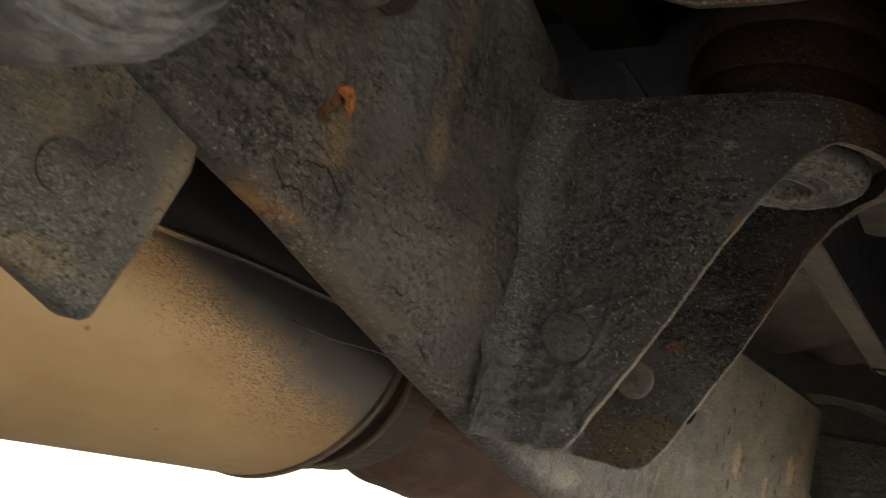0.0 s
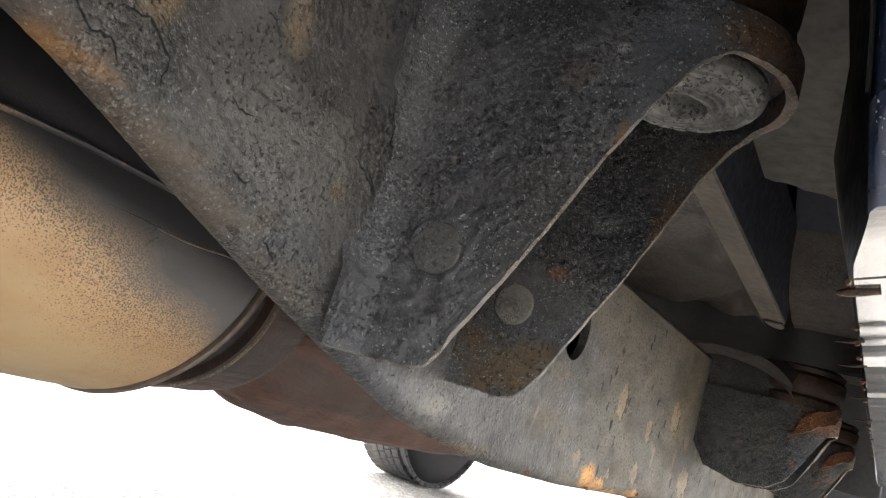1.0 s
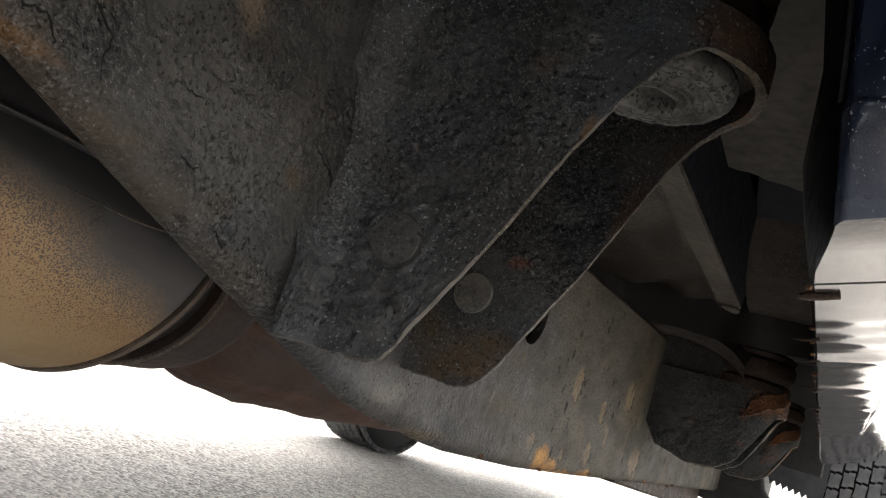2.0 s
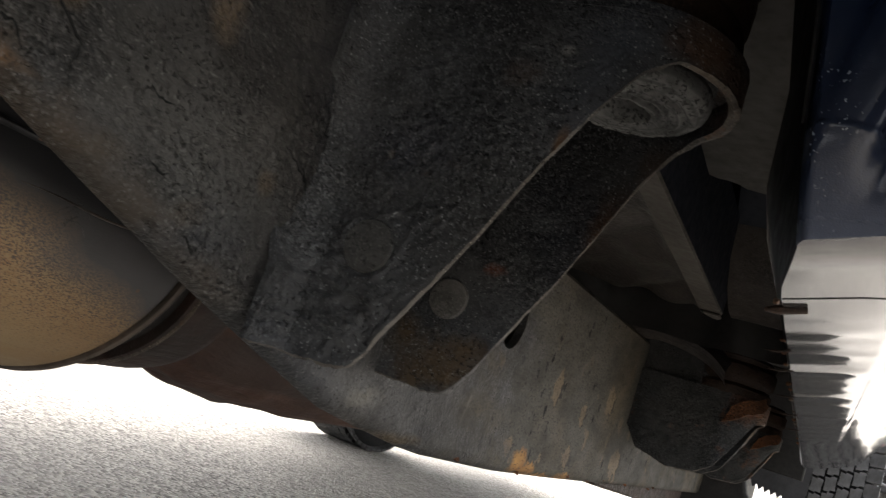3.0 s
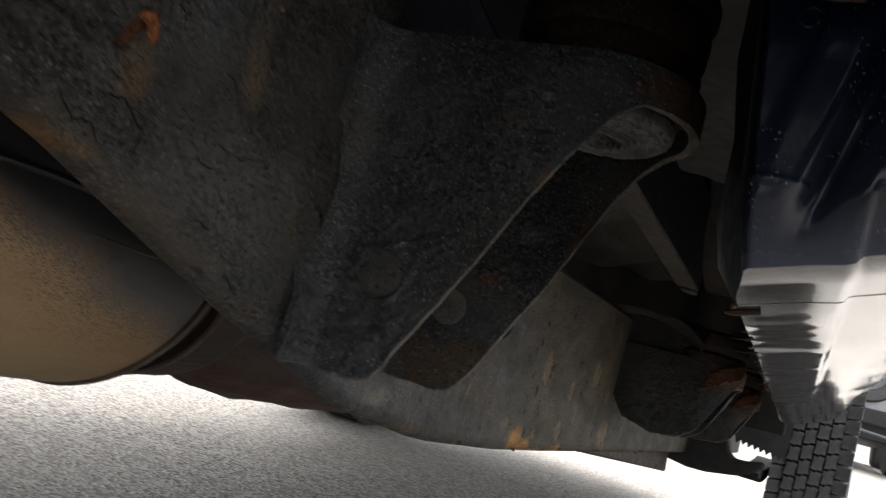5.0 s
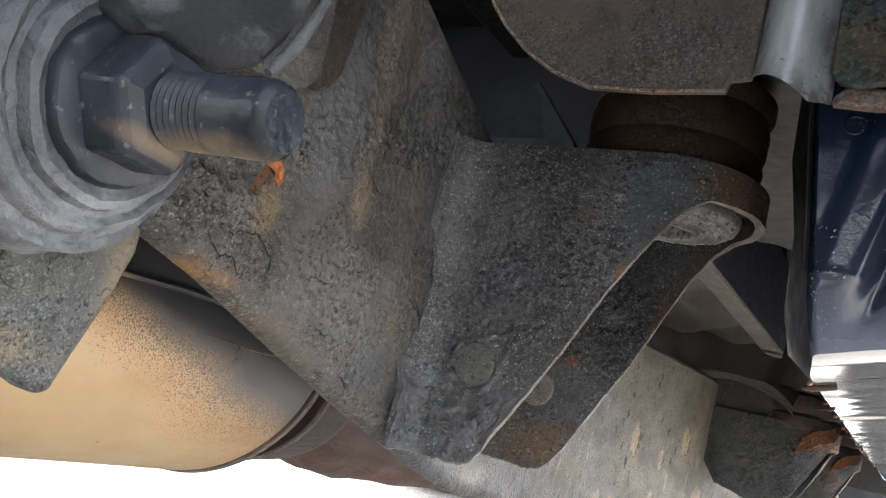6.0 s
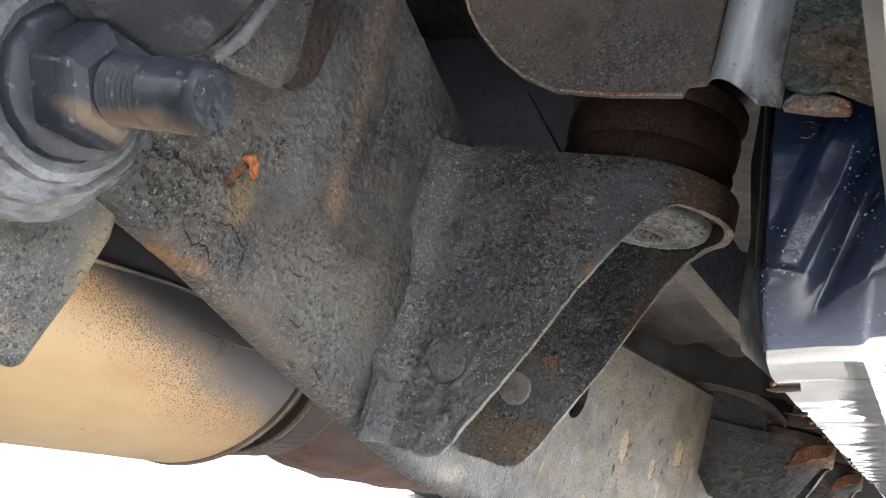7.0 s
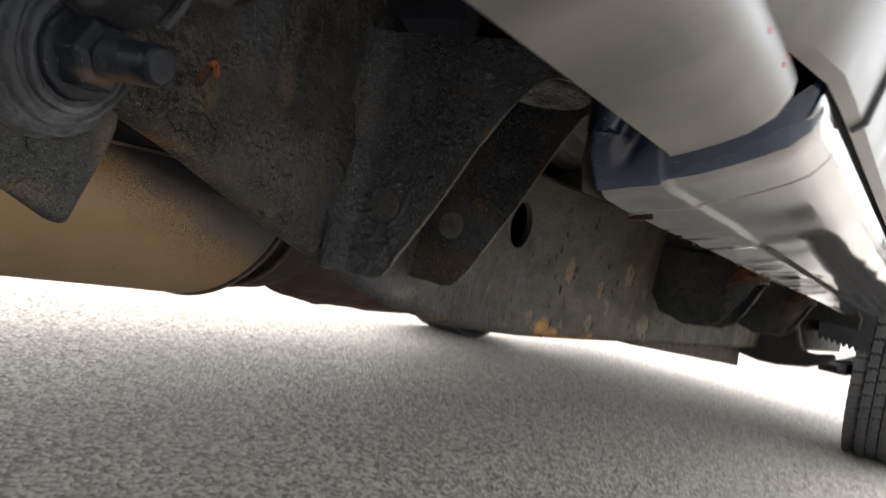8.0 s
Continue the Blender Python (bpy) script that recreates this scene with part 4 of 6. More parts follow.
def mount_bracket(y0, front_low, rear_low, cx, z_top, material, label, width=0.093, tab=True, reach=0.0465):
    """A channel open at the bottom that wraps round a rubber mount at its outer end."""
    R = width / 2
    yc = y0 + R
    path, arc = [], []
    if tab:
        # the tab lies on the rail at its foot and turns into a soft fillet above
        for k in range(13):
            f = k / 12
            a = math.pi / 2 * f
            path.append((RAIL_X + 0.0055 + 0.0055 * f ** 3, y0 - 0.0175 + 0.0170 * f))
            arc.append((-0.0165 - 0.0155 * math.cos(a), y0 - 0.0155 + 0.0155 * math.sin(a)))
    x = RAIL_X + 0.014 if tab else RAIL_X - 0.004
    step = 0.001 if tab else 0.002
    while x < cx:
        path.append((x, y0))
        x += step
    front_n = len(path)
    turns = 110 if tab else 48
    for k in range(turns + 1):
        a = -math.pi / 2 + math.pi * k / turns
        path.append((cx + reach * math.cos(a), yc + R * math.sin(a)))
    x = cx - step
    while x > RAIL_X - 0.004:
        path.append((x, y0 + width))
        x -= step
    n = len(path)
    rows = 150 if tab else 60
    outer, inner, out_dir = [], [], []
    for i, (px, py) in enumerate(path):
        qx, qy = path[min(i + 1, n - 1)][0] - path[max(i - 1, 0)][0], path[min(i + 1, n - 1)][1] - path[max(i - 1, 0)][1]
        ln = math.hypot(qx, qy)
        nx, ny = qy / ln, -qx / ln
        front = i < front_n + turns // 2
        wear = 0.4 if px > cx else 1.0
        thick = 0.0024 + 0.0010 * max(0.0, min(1.0, (px - cx - 0.012) / 0.02))
        low = along(front_low if front else rear_low, px) + wear * (0.0008 * noise.noise(Vector((px * 190, py * 190, 3.0))) + 0.0005 * noise.noise(Vector((px * 420, py * 420, 7.0))))
        o, q = [], []
        for k in range(rows + 1):
            z = low + (z_top - low) * k / rows
            ax, ay = px, py
            if i < len(arc):
                f = max(0.0, min(1.0, (z - low - 0.030) / 0.014))
                ax, ay = px + (arc[i][0] - px) * f, py + (arc[i][1] - py) * f
            o.append((ax, ay, z))
            q.append((ax - nx * thick, ay - ny * thick, z))
        outer.append(o)
        inner.append(q)
        out_dir.append((nx, ny, 0.0))
    outer, inner, out_dir = np.array(outer), np.array(inner), np.array(out_dir)[:, None, :]
    # ropy folds towards the foot of the front face
    foot = np.exp(-((outer[..., 0] - 0.0) / 0.030) ** 2 - ((outer[..., 2] - 0.335) / 0.026) ** 2) * (outer[..., 1] < y0 + 0.02)
    ropes = 0.0013 * foot * (1 - 2.2 * np.abs(field(outer * (0.55, 1.0, 1.25) + 0.004 * field(outer, 70, 31)[..., None], 190, 30)))
    height = crust_height(outer, 1.05, 12) + ropes
    if tab:
        # the coating dips round the rivet head, with a low bank beside it
        away = np.hypot(outer[..., 0] - 0.0015, outer[..., 2] - 0.356) + 10.0 * (outer[..., 1] > y0 + 0.02)
        height = height * step_up(away, 0.0095, 0.014) + 0.0010 * np.exp(-((away - 0.0125) / 0.0016) ** 2) * (0.5 + field(outer, 120, 33))
    outer += out_dir * height[..., None]
    rows_in = inner + out_dir * (0.5 * crust_height(inner, 0.8, 17))[..., None]
    rim = (outer[:, 0] + rows_in[:, 0]) / 2 - (0, 0, 0.0008)
    rim[:, 2] += 0.0006 * field(rim, 260, 51) + 0.0004 * field(rim, 620, 52)
    rim += out_dir[:, 0] * (0.0005 * field(rim, 300, 53))[:, None]
    bm = bmesh.new()
    a = skin(bm, outer.tolist())
    b = skin(bm, rows_in.tolist())
    c = [bm.verts.new(p) for p in rim.tolist()]
    for i in range(n - 1):
        kind = 2 if path[i][0] > cx + 0.030 else 1
        bm.faces.new((a[i][0], a[i + 1][0], c[i + 1], c[i])).material_index = kind
        bm.faces.new((c[i], c[i + 1], b[i + 1][0], b[i][0])).material_index = kind
        bm.faces.new((a[i][-1], a[i + 1][-1], b[i + 1][-1], b[i][-1]))
    for k in range(rows):
        bm.faces.new((a[0][k], a[0][k + 1], b[0][k + 1], b[0][k]))
        bm.faces.new((a[-1][k], a[-1][k + 1], b[-1][k + 1], b[-1][k]))
    roof = [(px, py) for px, py in path[13 if tab else 0:]]
    prism(bm, roof, z_top - 0.004, 0.0045, "z")
    ob = own("body_mount_bracket", bm, material, label=label)
    ob.data.materials.append(edge_rust)
    ob.data.materials.append(lip_rust)
    return ob


FRONT_LOW = [(-0.034, 0.309), (0.004, 0.3095), (0.009, 0.3115), (0.013, 0.316), (0.018, 0.325), (0.041, 0.367), (0.058, 0.401), (0.072, 0.425), (0.082, 0.441), (0.092, 0.450), (0.1085, 0.4515)]
REAR_LOW = [(-0.030, 0.312), (0.000, 0.3105), (0.007, 0.3125), (0.012, 0.317), (0.018, 0.326), (0.046, 0.379), (0.068, 0.428), (0.079, 0.443), (0.090, 0.450), (0.112, 0.4515)]
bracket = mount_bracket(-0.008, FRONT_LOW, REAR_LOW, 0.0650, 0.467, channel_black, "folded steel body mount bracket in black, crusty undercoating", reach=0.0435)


def rivet(at, r, parent, turn, material, label):
    bm = bmesh.new()
    lathe(bm, [(r, -0.005), (r, 0.0), (r * 0.96, 0.0005), (r * 0.8, 0.0006), (r * 0.4, 0.0007), (0.0005, 0.0007)], Matrix.Translation(at) @ turn, 40)
    for v in bm.verts:
        v.co.y += lumpy(v.co, 0.00025, 260)
    own("rivet", bm, material, parent, label)


face_front = Matrix.Rotation(radians(90), 4, "X")
rivet((0.0015, -0.0090, 0.356), 0.0105, bracket, face_front, tarred_rivet, "round rivet head dulled by undercoating")
rivet((-0.004, 0.0812, 0.355), 0.0098, bracket, face_front, rivet_grey, "flat round grey rivet head")

# rubber mount held by the bracket
CUSHION = [(0.0015, 0.4600), (0.0085, 0.4590), (0.0095, 0.4515), (0.0108, 0.4488), (0.0128, 0.4484), (0.0140, 0.4505), (0.0152, 0.4498), (0.0170, 0.4490), (0.0182, 0.4505), (0.0196, 0.4496), (0.0215, 0.4494), (0.0226, 0.4510), (0.0240, 0.4502), (0.0265, 0.4506), (0.0290, 0.4522), (0.0308, 0.4555), (0.0312, 0.459), (0.0300, 0.462), (0.0312, 0.465), (0.0312, 0.474), (0.02, 0.475)]
bm = bmesh.new()
lathe(bm, [(p[0] + (q[0] - p[0]) * k / 3, p[1] + (q[1] - p[1]) * k / 3) for p, q in zip(CUSHION, CUSHION[1:]) for k in range(3)], Matrix.Translation((0.0645, 0.0388, -0.0052)) @ Matrix.Diagonal((1.09, 1.09, 1, 1)), 120)
for v in bm.verts:
    v.co.z += lumpy(v.co, 0.0006, 130) + lumpy(v.co, 0.0006, 420)
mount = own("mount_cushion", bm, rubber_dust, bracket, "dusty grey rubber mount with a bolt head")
bm = bmesh.new()
lathe(bm, [(0.0405, 0.4665), (0.0425, 0.470), (0.044, 0.478), (0.0425, 0.483), (0.0440, 0.486), (0.0445, 0.497), (0.043, 0.503), (0.0455, 0.507), (0.0455, 0.513), (0.043, 0.516)], Matrix.Translation((0.0600, 0.0385, 0.0)), 48)
own("mount_cup", bm, rust_brown, bracket, "rust brown steel cup over the mount")

# mounts further along the rail
LOW_B = [(-0.034, 0.345), (-0.015, 0.318), (0.02, 0.3085), (0.05, 0.312), (0.068, 0.324), (0.088, 0.360), (0.098, 0.380), (0.110, 0.386)]
for y0 in (0.665, 1.16):
    br = mount_bracket(y0, LOW_B, LOW_B, 0.060, 0.404, mount_black, "black body mount bracket with orange rust on its edges", tab=False)
    bm = bmesh.new()
    prism(bm, [(-0.034, 0.398), (-0.034, 0.446), (-0.010, 0.447), (0.016, 0.441), (0.034, 0.428), (0.046, 0.409), (0.048, 0.398)], y0 + 0.006, 0.004)
    own("bracket_web", bm, mount_black, br, bevel=0.001)
    bm = bmesh.new()
    lathe(bm, [(0.030, 0.380), (0.040, 0.392), (0.0455, 0.402), (0.0465, 0.405), (0.0465, 0.413), (0.0435, 0.417), (0.0460, 0.421), (0.0475, 0.425), (0.0475, 0.437), (0.0440, 0.441), (0.0460, 0.446), (0.040, 0.450)], Matrix.Translation((0.058, y0 + 0.046, 0)), 48)
    for v in bm.verts:
        v.co += Vector((lumpy(v.co, 0.0007, 90), 0, lumpy(v.co, 0.0008, 110)))
    own("mount_cushion", bm, rust_brown, br, "rusty rubber mount")
    bm = bmesh.new()
    prism(bm, [(0.066, 0.372), (0.076, 0.376), (0.090, 0.386), (0.104, 0.392), (0.107, 0.400), (0.103, 0.407), (0.094, 0.404), (0.082, 0.399), (0.072, 0.390)], y0 - 0.003, 0.006)
    bmesh.ops.subdivide_edges(bm, edges=bm.edges, cuts=3, use_grid_fill=True)
    for v in bm.verts:
        v.co += Vector((lumpy(v.co, 0.0012, 160), lumpy(v.co, 0.0010, 120), lumpy(v.co + Vector((1, 0, 0)), 0.0014, 160)))
    own("rust_scale", bm, orange_scale, br, "orange rust scale")

# ---- exhaust ----
CAT_X, CAT_Z, CAT_DX, CAT_DZ, CAT_A, CAT_B = -0.2215, 0.3349, 0.0099, -0.0077, 0.0998, 0.0823


def oval(y, a, b, seg=72, shift=(0, 0)):
    return [(CAT_X + CAT_DX * y + shift[0] + a * math.cos(2 * math.pi * k / seg), y, CAT_Z + CAT_DZ * y + shift[1] + b * math.sin(2 * math.pi * k / seg)) for k in range(seg)]


bm = bmesh.new()
def raked(ring, rake=0.22):
    """The end of the shell leans back towards its foot."""
    return [(x, y + rake * (z - CAT_Z), z) for x, y, z in ring]


END = 0.0395
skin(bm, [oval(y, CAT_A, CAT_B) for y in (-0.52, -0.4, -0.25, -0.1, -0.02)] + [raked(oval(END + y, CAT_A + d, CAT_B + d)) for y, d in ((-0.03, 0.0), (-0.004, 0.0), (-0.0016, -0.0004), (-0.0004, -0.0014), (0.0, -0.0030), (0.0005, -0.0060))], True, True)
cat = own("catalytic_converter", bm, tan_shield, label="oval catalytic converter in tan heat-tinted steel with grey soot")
bm = bmesh.new()
rows = [(0.0002, -0.0050), (0.0006, -0.0016), (0.0012, 0.0006), (0.0022, 0.0013), (0.0034, 0.0014), (0.0044, 0.0008), (0.0050, -0.0006), (0.0053, -0.004), (0.0056, -0.012)]
skin(bm, [raked(oval(END + y, CAT_A + d, CAT_B + d)) for y, d in rows], True, True)
own("end_rim", bm, rim_tan, cat, "dark rolled rim at the end")
bm = bmesh.new()
tube(bm, [(CAT_X + CAT_A + CAT_DX * y + 0.0001, y, CAT_Z + CAT_DZ * y + 0.002 + 0.0008 * math.sin(y * 90)) for y in [-0.062 + 0.004 * k for k in range(26)]], [0.0002 + 0.0005 * min(1.0, k / 8) for k in range(26)], 8, 0.8)
own("seam", bm, rim_tan, cat, "thin dusty seam along the shell")
bm = bmesh.new()
tube(bm, [(CAT_X + CAT_DX * y + (CAT_A - 0.0002) * math.cos(0.253), y, CAT_Z + CAT_DZ * y + (CAT_B - 0.0002) * math.sin(0.253) + 0.0006 * math.sin(y * 60)) for y in [-0.5 + 0.02 * k for k in range(27)]], 0.0034, 12, 0.5)
own("bead", bm, tan_bead, cat, "sooty bead along the shell")
bm = bmesh.new()
for k in range(16):
    a = 0.4 * k
    p = Vector((CAT_X + CAT_A + 0.003, -0.040 + 0.004 * math.sin(a * 3.1) + 0.001 * (k % 5), 0.334 + 0.004 * math.cos(a * 2.3)))
    q = p + Vector((0.001, 0.006 * math.sin(k * 2.4), -0.005 * abs(math.cos(k * 1.7))))
    tube(bm, [p, (p + q) / 2 + Vector((0.001, 0, 0.001)), q], 0.00016, 5)
own("dust_tuft", bm, rubber_dust, cat, "tuft of pale dust threads")
# cone and pipe that run back under the rail
bm = bmesh.new()
skin(bm, [oval(y, a, b, 56, (0.0, dz)) for y, a, b, dz in ((0.030, 0.086, 0.0660, -0.001), (0.060, 0.086, 0.0660, -0.001), (0.0605, 0.088, 0.0680, -0.001))], True, True)
own("exhaust_neck", bm, soot_black, label="dark stepped neck behind the converter")
bm = bmesh.new()
skin(bm, [oval(y, a, b, 56, (0.0, dz)) for y, a, b, dz in ((0.0595, 0.080, 0.062, -0.001), (0.0600, 0.092, 0.0715, -0.001), (0.0625, 0.0935, 0.0725, -0.001), (0.072, 0.0925, 0.0715, -0.001), (0.092, 0.0915, 0.0700, -0.0015), (0.100, 0.088, 0.0670, -0.003), (0.110, 0.072, 0.0590, -0.007), (0.120, 0.060, 0.0535, -0.011), (0.135, 0.056, 0.0520, -0.013))], True, True)
own("exhaust_cone", bm, dark_cone_rust, label="rust brown cone behind the neck")
bm = bmesh.new()
skin(bm, [oval(y, 0.0935 + d, 0.0725 + d, 56, (0.0, -0.001)) for y, d in ((0.0615, -0.0004), (0.0622, 0.0006), (0.0632, 0.0006), (0.0640, -0.0004))], True)
own("neck_seam", bm, lip_rust, label="thin tan seam round the neck")
bm = bmesh.new()
pipe = [((-0.213, 0.112, 0.322), 0.0525), ((-0.210, 0.125, 0.321), 0.0535), ((-0.207, 0.15, 0.318), 0.0575), ((-0.205, 0.19, 0.316), 0.0615), ((-0.205, 0.26, 0.3155), 0.0620), ((-0.205, 0.42, 0.315), 0.0610), ((-0.205, 0.7, 0.318), 0.050), ((-0.22, 1.2, 0.33), 0.038), ((-0.24, 2.0, 0.36), 0.038)]
fine = []
for (p, r), (q, s) in zip(pipe, pipe[1:]):
    for k in range(8):
        f = k / 8
        c = Vector(p).lerp(Vector(q), f)
        fine.append((c, (r + (s - r) * f) * (1 + 0.030 * noise.noise(c * 22) + 0.016 * noise.noise(c * 60))))
tube(bm, [c for c, r in fine], [r for c, r in fine], 72)
for v in bm.verts:
    out = Vector((v.co.x + 0.206, 0.0, v.co.z - 0.317))
    if 0.12 < v.co.y < 0.7 and out.length > 0.01:
        a = math.atan2(out.z, out.x)
        v.co += out.normalized() * (0.0034 * noise.noise(Vector((a * 3.0, v.co.y * 9, 0))) + 0.0018 * noise.noise(Vector((a * 8.0, v.co.y * 16, 4))))
own("exhaust_pipe", bm, pipe_rust, label="rust brown exhaust pipe running back under the frame")

# ---- control arm pivot at the front ----
AX = Vector((0.099, 0.014, 0.0)).normalized()


def across(at):
    """A pose whose local z lies along the pivot bolt."""
    z = AX
    x = z.cross(Vector((0, 0, 1))).normalized()
    y = z.cross(x)
    return Matrix.Translation(at) @ Matrix((x, y, z)).transposed().to_4x4()


BOLT = Vector((0.0885, -0.2555, 0.3755))
bm = bmesh.new()
prof = [(0.0055, 0.0), (0.0066, -0.0012)]
h = -0.002
prof += [(0.0070, -0.0025), (0.0070, -0.0125)]
h = -0.013
while h > -0.030:
    prof += [(0.0071, h), (0.0066, h - 0.0007)]
    h -= 0.0014
prof += [(0.0068, -0.045), (0.0068, -0.10)]
lathe(bm, prof, across(BOLT), 28)
pivot = own("pivot_bolt", bm, bolt_grey, label="greasy grey pivot bolt with a hex nut and mud-caked washers")
bm = bmesh.new()
m = across(BOLT - AX * 0.0235)
lathe(bm, [(0.0085, 0.0), (0.0112, -0.0012), (0.0128, -0.003), (0.0128, -0.0115), (0.0125, -0.0125)], m, 6)
own("hex_nut", bm, bolt_grey, pivot, "hexagonal nut", 0.0008, False)
bm = bmesh.new()
lathe(bm, [(0.009, -0.0345), (0.0138, -0.0345), (0.0152, -0.0350), (0.0160, -0.0365), (0.0160, -0.0390), (0.010, -0.0395)], across(BOLT), 64)
for v in bm.verts:
    v.co += Vector((lumpy(v.co, 0.0006, 90), lumpy(v.co + Vector((3, 0, 0)), 0.0007, 110), lumpy(v.co + Vector((0, 3, 0)), 0.0007, 110)))
own("washer", bm, bolt_grey, pivot, "thick washer under wavy grease")
bm = bmesh.new()
rings = []
mm = across(BOLT)
COLLAR = [(0.011, -0.0380), (0.0165, -0.0375), (0.0182, -0.0362), (0.0198, -0.0370), (0.0204, -0.0395), (0.0216, -0.0400), (0.0232, -0.0388), (0.0246, -0.0402), (0.0252, -0.0430), (0.0264, -0.0440), (0.0280, -0.0432), (0.0292, -0.0455), (0.0296, -0.0490), (0.0300, -0.054), (0.0302, -0.062), (0.0296, -0.090)]
for (r, hh), (r2, hh2) in zip(COLLAR, COLLAR[1:]):
    for f in (0.0, 0.33, 0.67):
        ring = []
        for k in range(150):
            a = 2 * math.pi * k / 150
            rr, h3 = r + (r2 - r) * f, hh + (hh2 - hh) * f
            p = mm @ Vector((rr * math.cos(a), rr * math.sin(a), h3))
            d = 1 + 0.05 * noise.noise(p * 55) + 0.035 * noise.noise(p * 130) + 0.012 * noise.noise(p * 420)
            ring.append(mm @ Vector((rr * d * math.cos(a), rr * d * math.sin(a), h3 + 0.0012 * noise.noise(p * 90 + Vector((7, 0, 0))) + 0.0005 * noise.noise(p * 300))))
        rings.append(ring)
skin(bm, rings, True, True)
own("bushing", bm, mud_grey, pivot, "bushing caked in rings of pale dried mud")
# arm over the bolt
bm = bmesh.new()
arm = [(-0.222, 0.470), (-0.227, 0.432), (-0.231, 0.414), (-0.236, 0.400), (-0.241, 0.392), (-0.249, 0.3872), (-0.257, 0.3855), (-0.266, 0.386), (-0.275, 0.391), (-0.284, 0.402), (-0.292, 0.425), (-0.30, 0.47)]
rings = []
for x, s in ((0.066, 0.80), (0.065, 0.92), (0.061, 0.99), (0.056, 1.0), (0.030, 1.0), (0.0, 1.03)):
    rings.append([(x + 0.004 * noise.noise(Vector((x * 40, y * 40, z * 40))), -0.262 + (y + 0.262) * s, 0.47 + (z - 0.47) * s) for y, z in arm])
skin(bm, rings, True, True)
own("control_arm", bm, arm_grey, label="smooth grey control arm above the pivot bolt", bevel=0.002)
bm = bmesh.new()
tube(bm, [(0.064, y + 0.001, z) for y, z in arm[:5]], [0.0012, 0.0011, 0.0014, 0.0016, 0.0010], 10)
own("pale_edge", bm, mud_grey, pivot, "pale bead along the arm's edge")
# hanging bracket below the bolt
bm = bmesh.new()
tri = [(-0.181, 0.372), (-0.180, 0.358), (-0.185, 0.339), (-0.191, 0.322), (-0.1945, 0.3105), (-0.199, 0.3095), (-0.222, 0.320), (-0.28, 0.338), (-0.40, 0.37), (-0.40, 0.44), (-0.184, 0.44)]
prism(bm, tri, -0.047, 0.012, "x")
own("pivot_bracket", bm, plate_grey, label="speckled grey hanging bracket plate", bevel=0.003)
bm = bmesh.new()
lathe(bm, [(0.0075, -0.002), (0.0072, 0.002), (0.0050, 0.0032), (0.0010, 0.0036)], Matrix.Translation((-0.036, -0.2155, 0.345)) @ Matrix.Rotation(radians(90), 4, "Y"), 20)
own("boss", bm, plate_grey, label="worn round boss on the hanging bracket")
# ear of the arm bracket beside the rail; a dark plate paints its shaded recess
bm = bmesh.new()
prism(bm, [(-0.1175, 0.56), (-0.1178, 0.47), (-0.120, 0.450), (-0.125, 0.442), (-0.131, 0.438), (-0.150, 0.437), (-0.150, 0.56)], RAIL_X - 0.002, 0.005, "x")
own("recess_shade_plate", bm, recess_shade, label="dark rusty plate painted as a shaded recess beside the arm bracket", bevel=0.001)
bm = bmesh.new()
prism(bm, [(-0.141, 0.56), (-0.140, 0.470), (-0.137, 0.440), (-0.145, 0.431), (-0.168, 0.428), (-0.30, 0.43), (-0.30, 0.56)], RAIL_X, 0.011, "x")
own("arm_bracket", bm, undercoat, label="tarred ear of the arm bracket", bevel=0.003)

# ---- cab underside ----
# floor pan edge above the mount
bm = bmesh.new()
edge = [(-0.014, 0.60), (-0.006, 0.522), (0.002, 0.508), (0.011, 0.497), (0.024, 0.485), (0.038, 0.476), (0.055, 0.4695), (0.080, 0.468), (0.1085, 0.4685), (0.1095, 0.473), (0.117, 0.474), (0.117, 0.60)]
prism(bm, edge, -0.070, 0.003)
flange = own("floor_pan_flange", bm, floor_brown, label="brown dusty flange of the cab floor", bevel=0.001)
bm = bmesh.new()
tube(bm, [(x, -0.0703, z + 0.0006) for x, z in edge[1:9]], 0.0007, 8)
own("flange_lip", bm, lip_rust, flange, "thin pale strip along the flange's edge")
bm = bmesh.new()
rings = []
for k, h in enumerate((0.0, 0.004, 0.010, 0.02, 0.05, 0.13)):
    row = []
    for q in range(15):
        f = q / 14
        x = 0.117 + 0.0255 * f + (0.002 * (1 - h / 0.02) if h < 0.02 else 0.0) * (f - 0.3)
        y = -0.067 - 0.0125 * math.sin(math.pi * f) ** 0.8 - (0.002 * (1 - h / 0.01) if h < 0.01 else 0.0)
        low = 0.4745 - 0.0125 * min(1.0, f / 0.8) ** 1.3 + 0.003 * max(0.0, f - 0.8) / 0.2
        row.append((x, y, low + h))
    rings.append(row)
rings.insert(0, [(x, y + 0.0022, z + 0.0010) for x, y, z in rings[0]])
rings.insert(0, [(x, y + 0.0026, z + 0.014) for x, y, z in rings[1]])
skin(bm, rings)
own("floor_ridge", bm, pale_metal, label="pale bare metal roll at the edge of the floor")
bm = bmesh.new()
prism(bm, [(0.142, 0.60), (0.1425, 0.476), (0.146, 0.472), (0.152, 0.4705), (0.160, 0.472), (0.172, 0.467), (0.215, 0.462), (0.215, 0.60)], -0.071, 0.003)
own("toe_panel", bm, teal_rust, label="flaking teal and rust coloured panel", bevel=0.001)
bm = bmesh.new()
